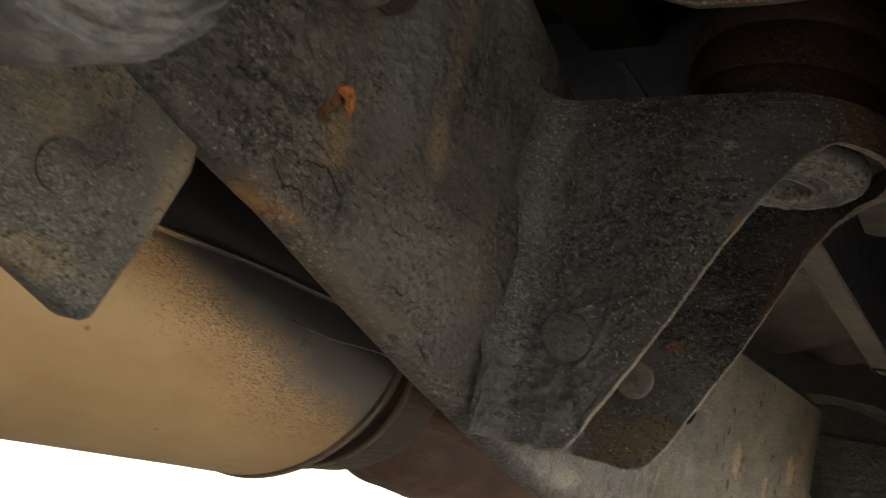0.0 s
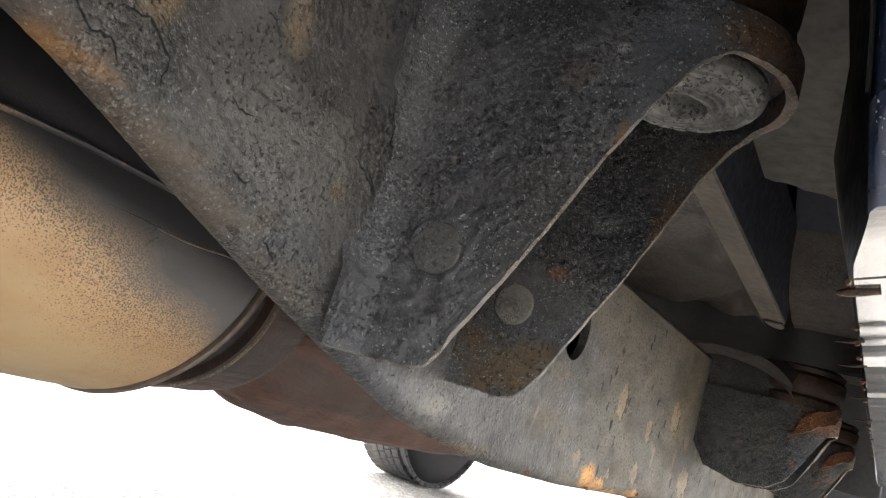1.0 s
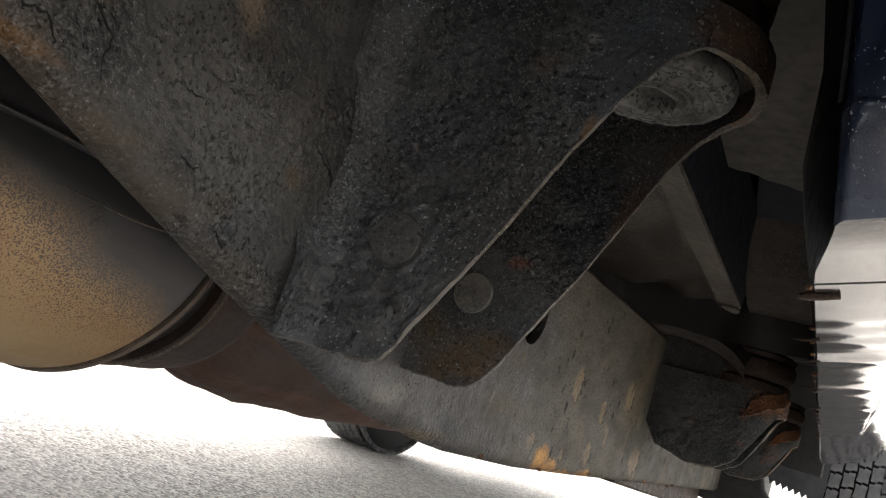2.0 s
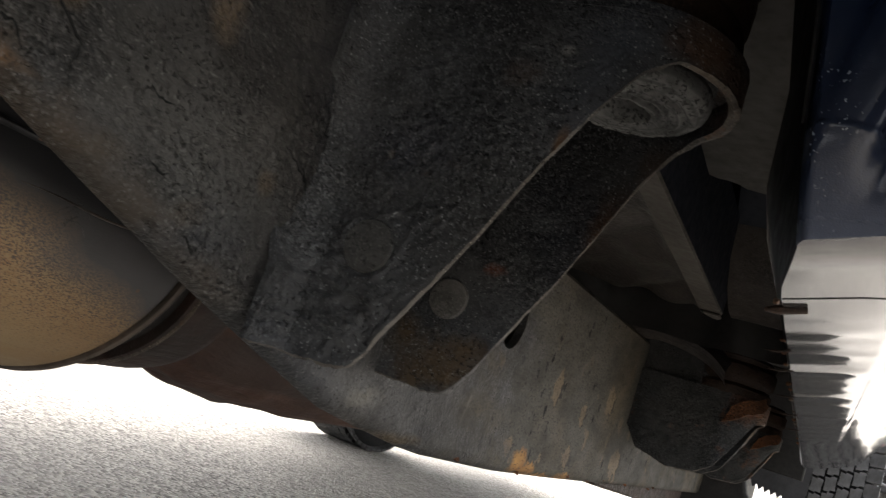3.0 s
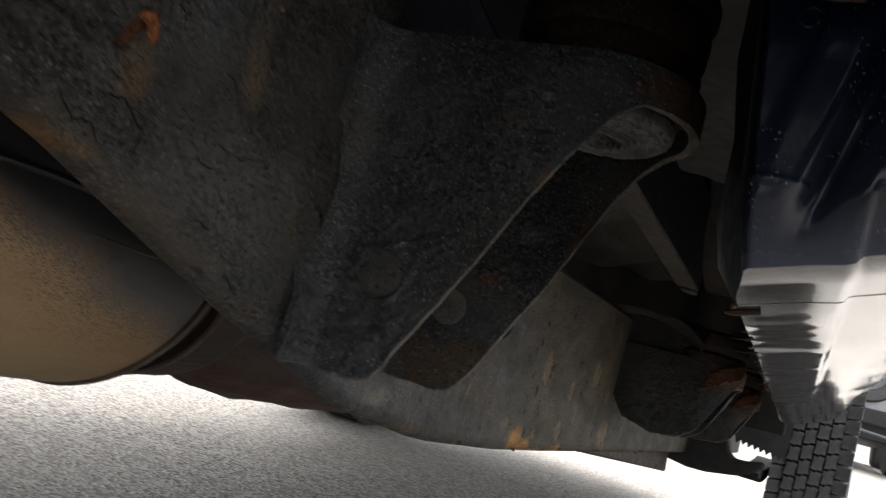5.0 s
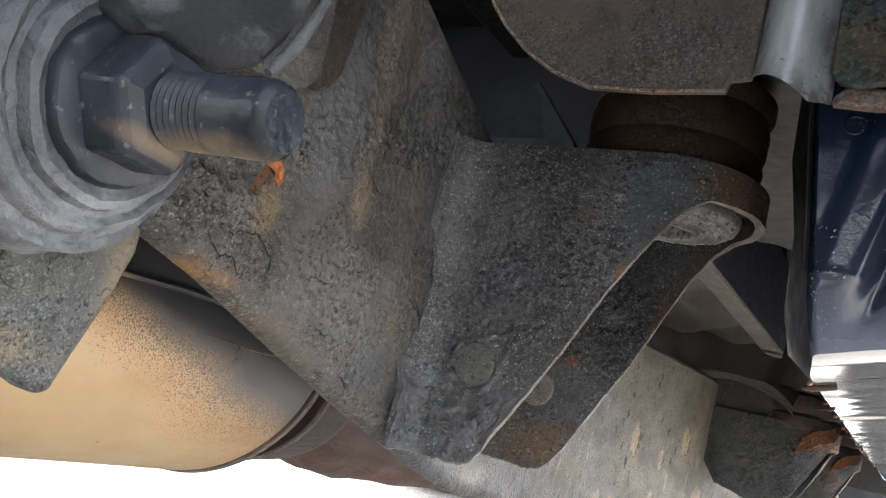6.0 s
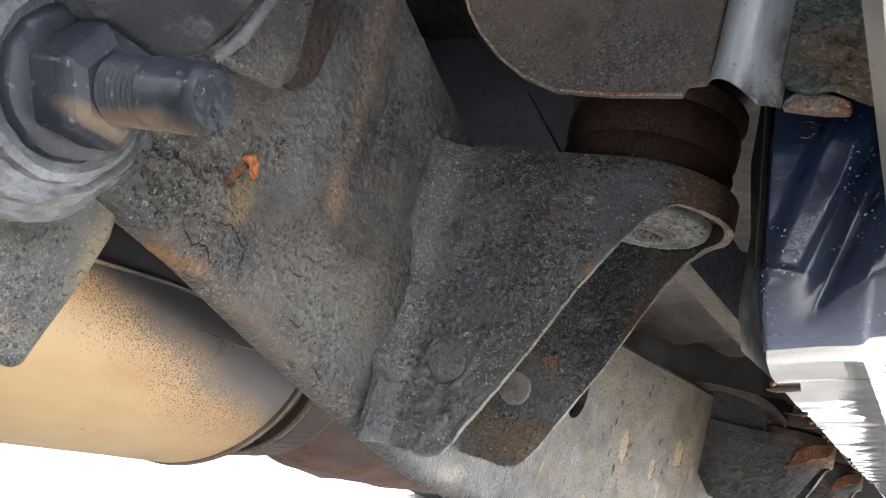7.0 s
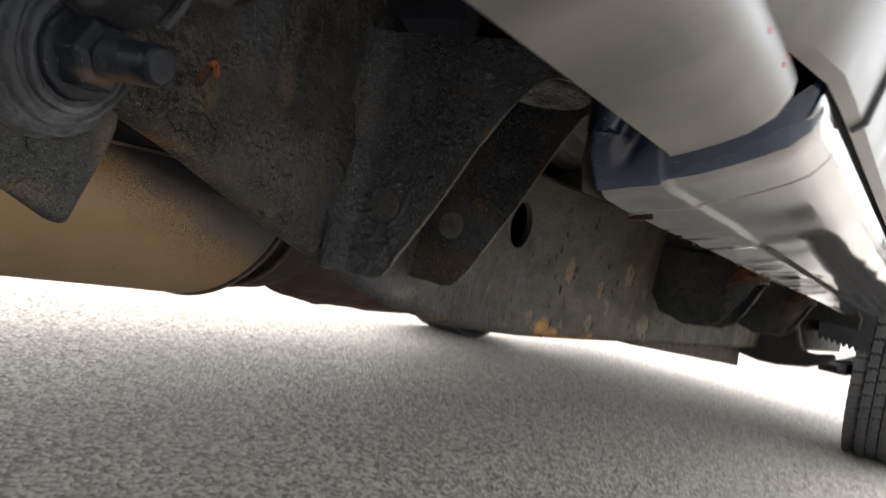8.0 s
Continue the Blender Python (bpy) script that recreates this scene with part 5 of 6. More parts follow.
prism(bm, [(0.1435, 0.4675), (0.1445, 0.4700), (0.1470, 0.4728), (0.1505, 0.4742), (0.1550, 0.4736), (0.160, 0.4726), (0.1665, 0.4700), (0.1660, 0.4662), (0.158, 0.4660), (0.150, 0.4668)], -0.066, 0.006)
own("panel_lip", bm, lip_rust, label="tan and rusty rounded lip", bevel=0.001)
# floor pan
bm = bmesh.new()
box(bm, (-1.25, -0.066, 0.655), (0.20, 1.75, 0.670))
own("floor_pan", bm, floor_dark, label="dark pressed cab floor", bevel=0.006)
for x in (-0.30, -0.15):
    bm = bmesh.new()
    box(bm, (x, -0.05, 0.625), (x + 0.06, 1.7, 0.657))
    own("floor_rib", bm, floor_dark, label="dark rib along the floor", bevel=0.006)
# dark wall added to keep daylight out at the rear of the cab floor
bm = bmesh.new()
box(bm, (-1.24, 1.70, 0.43), (0.13, 1.715, 0.66))
box(bm, (0.02, 1.699, 0.36), (0.145, 1.716, 0.44))
own("rear_closing_wall", bm, floor_dark, label="dark wall added to close the rear of the cab floor", bevel=0.004)
# dark wall added to close the bright gap above the exhaust
bm = bmesh.new()
box(bm, (-0.352, -0.30, 0.41), (-0.340, 1.70, 0.66))
own("side_closing_wall", bm, floor_black, label="dark wall added to close the gap above the exhaust", bevel=0.004)
# inner sill wall behind the rocker
bm = bmesh.new()
prof = [(0.1385, 0.384), (0.1345, 0.40), (0.1335, 0.43), (0.128, 0.46), (0.127, 0.50), (0.120, 0.54), (0.118, 0.66)]
skin(bm, [[(x, y, z + 0.002 * math.sin(y * 9)) for x, z in prof] for y in [-0.028 + 0.06 * k for k in range(27)]])
own("inner_sill", bm, inner_brown, label="dull brown-grey inner sill panel")
# pressed cab floor above the rail: a rib with a flat foot, folded sheet beside it
def floor_sheet(y):
    """Across the truck at y: the rib's side, its edge and its sloping foot."""
    xl, zl = 0.033 - 0.01 * (y - 0.2), 0.4665
    return [(0.0560, 0.540), (0.0525, 0.500), (0.0518, 0.467), (0.0508, 0.4650), (0.0490, 0.4648), ((0.049 + xl) / 2, (0.465 + zl) / 2), (xl, zl), (xl - 0.003, zl + 0.003)]


bm = bmesh.new()
rows = [floor_sheet(0.10 + 0.005 * k) for k in range(93)]
skin(bm, [[(x, 0.10 + 0.005 * k, z) for x, z in row[2:8]] for k, row in enumerate(rows)])
own("floor_rib", bm, brace_grey, label="dusty grey-brown rib pressed into the cab floor")
# the rib's side is coloured blue-black to paint its shade
bm = bmesh.new()
skin(bm, [[(x, 0.10 + 0.005 * k, z) for x, z in row[:3]] for k, row in enumerate(rows)])
own("rib_side", bm, floor_black, label="side of the floor rib, coloured blue-black for its shade")
bm = bmesh.new()
rings = []
for k in range(104):
    y = 0.10 + 0.005 * k
    xl = rows[min(k, 92)][7][0]
    row = [(xl, y, 0.4695)]
    for q in range(1, 56):
        x = xl - 0.0045 * q
        fold = 0.0045 * math.sin(y * 38 + x * 75 + 2.2 * noise.noise(Vector((x * 9, y * 9, 0)))) + 0.004 * noise.noise(Vector((x * 30, y * 14, 3)))
        row.append((x, y, 0.4695 + (0.008 + fold) * min(1.0, q / 2.5) + 0.00012 * q))
    rings.append(row)
skin(bm, rings)
own("floor_fold", bm, fold_brown, label="dim folded sheet of the cab floor")
bm = bmesh.new()
prism(bm, [(0.0505, 0.552), (0.0505, 0.566), (0.0470, 0.574), (0.041, 0.572), (0.036, 0.562), (0.034, 0.552)], 0.4620, 0.0025, "z")
own("rib_foot", bm, brace_grey, label="turned end of the floor rib", bevel=0.0008)
# floor beside the rib: near panel, deep recess, far slope
def beside_rib(stretch):
    bm = bmesh.new()
    rings = []
    for k in range(14):
        x = 0.0535 + 0.083 * k / 13
        edge = 0.298 + 0.6 * (x - 0.0535) + 0.002 * math.sin(k * 1.9)
        rings.append([(x, edge + a if rel else a, z + 0.0015 * noise.noise(Vector((x * 30, a * 20, 1)))) for rel, a, z in stretch])
    skin(bm, rings)
    return bm


own("floor_step", beside_rib(((0, -0.028, 0.530), (0, 0.05, 0.524), (0, 0.15, 0.518), (1, -0.02, 0.515), (1, 0.0, 0.5145), (1, 0.003, 0.5175))), inner_brown, label="dull brown-grey cab floor beside the rib")
# brown floor turned blue-black in the recess, so its shade is painted
own("floor_recess", beside_rib(((1, 0.003, 0.5175), (1, 0.008, 0.560), (0, 0.44, 0.566), (0, 0.475, 0.535))), floor_black, label="recess in the cab floor, its shade painted blue-black")
own("floor_slope", beside_rib(((0, 0.475, 0.535), (0, 0.50, 0.508), (0, 0.53, 0.486), (0, 0.58, 0.474), (0, 0.62, 0.474))), floor_brown, label="brown far slope of the recess")
# cross wall behind the rib
bm = bmesh.new()
rings = []
for k in range(13):
    z = 0.440 + 0.018 * k
    rings.append([(-0.34 + 0.01 * q, 0.615 + 0.012 * math.sin(q * 0.9) * (0.4 + 0.05 * k) + 0.008 * math.sin(q * 0.37 + k * 0.5), z) for q in range(48)])
skin(bm, rings)
own("floor_riser", bm, floor_dark, label="dull folded sheet under the cab floor")
# ledge of sheet that turns down over the next mount
bm = bmesh.new()
rings = []
for k in range(23):
    x = -0.060 + 0.0055 * k
    drop = 0.028 * max(0.0, (x - 0.01) / 0.05) ** 1.6 + 0.002 * math.sin(x * 90)
    rings.append([(x, yy, zz - drop) for yy, zz in ((0.66, 0.462), (0.640, 0.455), (0.630, 0.449), (0.626, 0.446), (0.628, 0.441), (0.634, 0.438), (0.66, 0.436))])
skin(bm, rings)
own("floor_ledge", bm, floor_brown, label="dusty ledge of sheet above the next mount")
# dark backdrop behind the mount, added to block a bright gap
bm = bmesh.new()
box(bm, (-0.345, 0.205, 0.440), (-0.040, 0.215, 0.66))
own("mount_backdrop", bm, floor_black, label="dark sheet added behind the mount to block the bright gap", bevel=0.003)
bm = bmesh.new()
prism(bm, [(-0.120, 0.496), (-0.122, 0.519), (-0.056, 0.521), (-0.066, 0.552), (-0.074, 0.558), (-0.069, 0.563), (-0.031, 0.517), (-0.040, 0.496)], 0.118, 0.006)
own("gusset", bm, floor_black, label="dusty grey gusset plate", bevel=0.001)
# crossbar under the floor
for y in (1.45,):
    bm = bmesh.new()
    rings = [[(x, y + dy, z) for dy, z in ((-0.07, 0.656), (-0.05, 0.56), (0.05, 0.56), (0.07, 0.656))] for x in (-1.2, -0.4, 0.0, 0.10, 0.13)]
    skin(bm, rings)
    own("floor_crossmember", bm, floor_dark, label="pressed crossmember under the cab floor")
bm = bmesh.new()
prism(bm, [(0.70, 0.268), (0.71, 0.259), (1.465, 0.221), (1.47, 0.225), (1.45, 0.268)], -0.40, 0.345, "x")
own("skid_plate", bm, rust_brown, label="dark wedge-shaped skid plate below the rail", bevel=0.003)

# ---- sill, fender and cab side ----
ROCKER = [(0.1405, 0.3835), (0.152, 0.3865), (0.166, 0.3905), (0.1765, 0.3928), (0.1790, 0.3938), (0.1805, 0.3962), (0.183, 0.3972), (0.195, 0.4010), (0.210, 0.4075), (0.224, 0.4145), (0.233, 0.4205), (0.240, 0.4300), (0.243, 0.4400), (0.243, 0.452)]


def build_rocker():
    bm = bmesh.new()
    ys = [-0.030, -0.026, -0.018] + [-0.01 + 0.012 * k for k in range(4)] + [0.0405, 0.0425, 0.0430, 0.0450, 0.0455, 0.0475] + [0.05 + 0.008 * k for k in range(90)] + [0.79 + 0.03 * k for k in range(24)] + [1.515, 1.521]
    rings = []
    for y in ys:
        row = []
        for k, (x, z) in enumerate(ROCKER):
            # dented inner lip and a soft front corner
            w = (0.7, 1.0, 0.75, 0.25)[k] * max(0.0, min(1.0, (y - 0.06) / 0.05)) if k < 4 else 0.0
            dz = -w * 0.0020 * max(0.0, noise.noise(Vector((x * 6, y * 30 + 4 * y, 0))) + 0.1) + 0.0010 * noise.noise(Vector((x * 30, y * 10, 5)))
            up = 0.006 * max(0.0, (-0.014 - y) / 0.016)
            gap = -0.0035 if 0.0427 < y < 0.0452 else 0.0
            trim = 0.006 * max(0.0, min(1.0, (0.03 - y) / 0.055)) * (1.0, 0.7, 0.3)[k] if k < 3 else 0.0
            row.append((x + trim, y, z + dz + up - gap))
        rings.append(row)
    skin(bm, rings)
    return own("rocker_panel", bm, silver_paint, label="silver rocker panel with scraped inner lip and a bright crease")


rocker = build_rocker()
bm = bmesh.new()
skin(bm, [[(x, y, z + 0.0016) for x, z in ROCKER[:13]] for y in (0.0428, 0.0452)])
own("panel_seam", bm, black_plastic, rocker, "dark seam across the sill")
bm = bmesh.new()
tube(bm, [(0.1345, 0.0605, 0.3818), (0.1385, 0.0600, 0.3826), (0.1430, 0.0600, 0.3836), (0.1490, 0.0600, 0.3850)], [0.0012, 0.0026, 0.0024, 0.0018], 10, 0.7)
own("drain_tab", bm, rust_brown, rocker, "dark rusty tab pressed against the sill lip")
for y, ln in ((0.152, 0.007), (0.218, 0.009), (0.34, 0.008), (0.47, 0.010), (0.62, 0.008)):
    bm = bmesh.new()
    tube(bm, [(0.142, y, 0.3835), (0.138 - ln * 0.3, y + 0.001, 0.3818), (0.137 - ln, y + 0.003, 0.3815)], [0.0008, 0.0007, 0.0003], 8)
    own("burr", bm, rust_brown, rocker, "rusty burr on the sill lip")
# crumbs of rust along the sill lip and the rail's lower edge
rng = random.Random(11)
for k in range(15):
    y = 0.05 + 0.055 * k + rng.uniform(-0.026, 0.026)
    r = rng.uniform(0.0005, 0.0017)
    bm = bmesh.new()
    tube(bm, [(0.1398, y - 1.6 * r, 0.3832), (0.1390 - r * 0.5, y, 0.3830), (0.1398, y + 1.8 * r, 0.3832)], [r * 0.3, r, r * 0.3], 7)
    for v in bm.verts:
        v.co += Vector((lumpy(v.co, 0.0005, 500), lumpy(v.co, 0.0006, 350), lumpy(v.co + Vector((1, 0, 0)), 0.0005, 500)))
    own("rust_crumb", bm, orange_scale if k % 3 else lip_rust, rocker)
for k in range(8):
    y = 0.22 + 0.11 * k + rng.uniform(-0.05, 0.05)
    r = rng.uniform(0.0008, 0.0018)
    bm = bmesh.new()
    z = along(RAIL_LOW, y) + rng.uniform(0.001, 0.007)
    tube(bm, [(RAIL_X - 0.003, y - 3 * r, z), (RAIL_X - 0.001, y, z - r * 0.6), (RAIL_X - 0.003, y + 3 * r, z)], [r * 0.4, r, r * 0.4], 7)
    for v in bm.verts:
        v.co += Vector((lumpy(v.co, 0.0006, 400), lumpy(v.co, 0.0008, 300), lumpy(v.co + Vector((1, 0, 0)), 0.0006, 400)))
    own("rust_crumb", bm, orange_scale, truck, "orange crumb of rust")
# navy closing panel at the front end of the sill
INNER_EDGE = [(0.382, 0.1462), (0.41, 0.1422), (0.43, 0.1400), (0.475, 0.1345), (0.50, 0.132)]


def ease(v):
    v = max(0.0, min(1.0, v))
    return v * v * (3 - 2 * v)


def end_panel_depth(x, z):
    """How far the pressed face is set back from its plane."""
    lean = x - 0.27 * (z - 0.397)
    d = 0.0050 * math.exp(-((lean - 0.1600) / 0.0048) ** 2)
    d -= 0.0040 * ease((0.0135 - abs(x - 0.150 - 0.2 * (z - 0.397))) / 0.0095)
    d -= 0.0045 * ease((lean - 0.163) / 0.016) * ease((0.240 - x) / 0.03)
    d -= 0.0028 * math.exp(-((x - 0.181) / 0.013) ** 2 - ((z - 0.440) / 0.013) ** 2)
    d -= 0.0010 * math.exp(-((z - 0.4115) / 0.0014) ** 2) * ease((0.165 - x) / 0.006)
    return d + 0.0006 * noise.noise(Vector((x * 60, z * 45, 2.0)))


bm = bmesh.new()
rings = []
for k in range(109):
    z = 0.384 + 0.001 * k
    row = []
    for q in range(121):
        x0 = along(INNER_EDGE, z)
        f = q / 120
        x = x0 + (0.243 - x0) * f
        low = along(ROCKER, x) - 0.0005
        zz = max(z, low)
        up = zz - low
        swell = 0.013 * max(0.0, 1 - up / 0.030) ** 2.4
        face = ease((up - 0.004) / 0.018)
        corner = 0.012 * max(0.0, (x - 0.222) / 0.021) ** 2
        roll = 0.006 * max(0.0, 1 - (x - x0) / 0.003) ** 2
        if x > 0.205 and up > 0.02:
            zz = min(zz, low + 0.02 + 0.3 * max(0.0, 0.22 - x))
        row.append((x, -0.044 + end_panel_depth(x, zz) * face + swell + corner + roll, zz))
    rings.append(row)
skin(bm, rings)
bmesh.ops.remove_doubles(bm, verts=bm.verts, dist=0.00001)
own("sill_end_panel", bm, reflection_fade(navy_paint), label="glossy navy panel closing the sill's front end")
bm = bmesh.new()
skin(bm, [[(along(INNER_EDGE, z) - dx, y, z) for dx, y in ((0.0012, -0.043), (0.0010, -0.0455), (0.0004, -0.0462), (0.0, -0.0445), (0.0, -0.020))] for z in (0.412, 0.43, 0.475, 0.50, 0.57)])
own("sill_end_flange", bm, floor_dark, label="dull brown-grey flange edge beside the navy panel")

bm = bmesh.new()
ring = [(0.1506 + 0.0034 * math.cos(0.35 * k), -0.0492, 0.4662 + 0.0034 * math.sin(0.35 * k)) for k in range(19)]
tube(bm, ring, 0.0005, 6)
own("drain_plug", bm, navy_paint, label="small round plug in the navy panel")

# lower edge of the front fender
FENDER = [(0.186, 0.414), (0.1865, 0.406), (0.190, 0.4025), (0.200, 0.4065), (0.211, 0.4115), (0.222, 0.4175), (0.231, 0.4255), (0.235, 0.434), (0.2355, 0.441), (0.232, 0.449), (0.224, 0.462), (0.216, 0.474), (0.205, 0.50), (0.200, 0.56)]
bm = bmesh.new()
rings = []
# its front end curves up into the wheel arch
for y, arch in ((-0.060, 0), (-0.066, 0), (-0.075, 0), (-0.11, 0), (-0.16, 0), (-0.22, 0), (-0.262, 0), (-0.268, 0.42), (-0.285, 0.46), (-0.31, 0.50), (-0.345, 0.54), (-0.38, 0.558)):
    rings.append([(x + (0.002 if y < -0.062 else 0.0), y, max(z, arch)) for x, z in FENDER])
skin(bm, rings)
own("front_fender", bm, fender_paint, label="silver front fender with a rolled lower edge and red chips")
for y, z, r in ((-0.128, 0.440, 0.0014), (-0.095, 0.438, 0.0012), (-0.092, 0.442, 0.0010)):
    bm = bmesh.new()
    lathe(bm, [(r, -0.002), (r * 0.9, 0.0001), (r * 0.3, 0.0003)], Matrix.Translation((0.2376, y, z)) @ Matrix.Rotation(radians(90), 4, "Y") @ Matrix.Diagonal((1.0, 1.9, 1, 1)), 9)
    own("paint_chip", bm, red_lens, label="red chip in the paint")
# door and cab side above the sill
SIDE = [(0.246, 0.447), (0.252, 0.452), (0.262, 0.50), (0.270, 0.60), (0.272, 0.80), (0.262, 1.02)]
bm = bmesh.new()
# the first rows are added ahead of the door to fill the fender gap
rings = [[(x + dx, y, z) for x, z in SIDE] for y, dx in ((-0.22, -0.075), (-0.14, -0.036), (-0.08, -0.010), (-0.04, -0.001), (0.0, 0.0), (0.6, 0.0), (1.2, 0.0), (1.52, 0.0))]
skin(bm, rings)
own("cab_door", bm, fender_paint, label="silver cab door above the sill")
bm = bmesh.new()
for y in (0.045,):
    tube(bm, [(x + 0.001, y, z) for x, z in SIDE], 0.0022, 6)
own("door_gap", bm, black_plastic, label="dark shut line")
# unseen body over the floor, front end and bed, added to block the sky
bm = bmesh.new()
skin(bm, [[(0.262, y, 1.02), (0.16, y, 1.62), (-0.52, y, 1.68), (-1.20, y, 1.62), (-1.302, y, 1.02), (-1.312, y, 0.80), (-1.30, y, 0.58)] for y in (0.25, 1.52)], False)
for y in (0.25, 1.52):
    f = [bm.verts.new(p) for p in [(0.262, y, 1.02), (0.16, y, 1.62), (-0.52, y, 1.68), (-1.20, y, 1.62), (-1.302, y, 1.02)]]
    bm.faces.new(f)
skin(bm, [[(0.25, y, 0.85), (0.20, y, 1.02), (-0.52, y, 1.06), (-1.24, y, 1.02), (-1.29, y, 0.85)] for y in (-1.35, -0.5, 0.25)])
box(bm, (-1.28, -1.36, 0.78), (0.24, -1.34, 1.0))
own("cab_shell", bm, fender_paint, label="plain silver cab and hood, unseen, added to block the sky")
bm = bmesh.new()
box(bm, (-1.28, 1.56, 0.62), (0.26, 3.6, 0.66))
for x in (0.24, -1.30):
    box(bm, (x, 1.56, 0.60), (x + 0.02, 1.95, 1.05))
    box(bm, (x, 1.95, 0.84), (x + 0.02, 2.83, 1.05))
    box(bm, (x, 2.83, 0.60), (x + 0.02, 3.6, 1.05))
box(bm, (-1.28, 1.55, 0.60), (0.26, 1.57, 1.05))
box(bm, (-1.28, 3.58, 0.60), (0.26, 3.60, 1.05))
own("cargo_bed", bm, fender_paint, label="plain silver cargo bed behind the cab, unseen, added to block the sky", bevel=0.004)
# dark sheet added to close the wheel house against the sky
bm = bmesh.new()
prism(bm, [(-1.25, 0.62), (-0.12, 0.62), (-0.014, 0.60), (0.215, 0.60), (0.215, 0.86), (-1.25, 0.86)], -0.064, 0.01)
box(bm, (-1.25, -1.3, 0.84), (0.22, -0.06, 0.86))
own("sky_cover_sheet", bm, floor_black, label="dark sheet added over the wheel house to close off the sky")

# ---- rear axle, springs and wheels ----
bm = bmesh.new()
tube(bm, [(-1.25, 2.39, 0.375), (-0.62, 2.39, 0.375), (-0.60, 2.39, 0.375), (-0.44, 2.39, 0.375), (-0.42, 2.39, 0.375), (0.2, 2.39, 0.375)], [0.04, 0.04, 0.11, 0.11, 0.04, 0.04], 20)
own("rear_axle", bm, soot_black, label="dark rear axle tube with its gear housing")
for x in (0.078, -1.10):
    bm = bmesh.new()
    for k, (a, b) in enumerate(((1.56, 3.25), (1.80, 3.0), (2.0, 2.8))):
        pts = []
        for q in range(17):
            y = a + (b - a) * q / 16
            z = 0.262 + 0.022 * ((y - 2.39) / 0.87) ** 2 + 0.0 - 0.011 * k
            pts.append((y, z))
        prof = [(y, z) for y, z in pts] + [(y, z - 0.010) for y, z in pts[::-1]]
        prism(bm, prof, x - 0.032, 0.064, "x")
    own("leaf_spring", bm, soot_black, label="black leaf spring pack")
bm = bmesh.new()
prism(bm, [(-0.075, 0.268), (-0.075, 0.250), (-0.022, 0.242), (0.015, 0.243), (0.076, 0.254), (0.112, 0.271), (0.127, 0.285), (0.124, 0.297), (0.108, 0.293), (0.088, 0.288), (0.067, 0.287), (0.055, 0.299), (0.045, 0.33), (0.03, 0.36), (-0.03, 0.36)], 1.50, 0.05)
own("spring_hanger", bm, soot_black, label="black spring hanger", bevel=0.006)
bm = bmesh.new()
teeth = [(0.02, 0.43), (0.16, 0.43)]
for k in range(9):
    x = 0.155 - 0.015 * k
    teeth += [(x, 0.300 + 0.002 * k), (x - 0.006, 0.313 + 0.002 * k)]
prism(bm, teeth, 1.98, 0.006)
own("splash_flap", bm, black_plastic, label="black rubber flap with a frayed lower edge")


bm = bmesh.new()
prism(bm, [(0.20, 0.62), (0.346, 0.62), (0.352, 0.45), (0.363, 0.20), (0.361, 0.18), (0.20, 0.18)], 2.83, 0.008)
own("mud_flap", bm, flap_grey, label="pale grey mud flap behind the rear tyre", bevel=0.002)


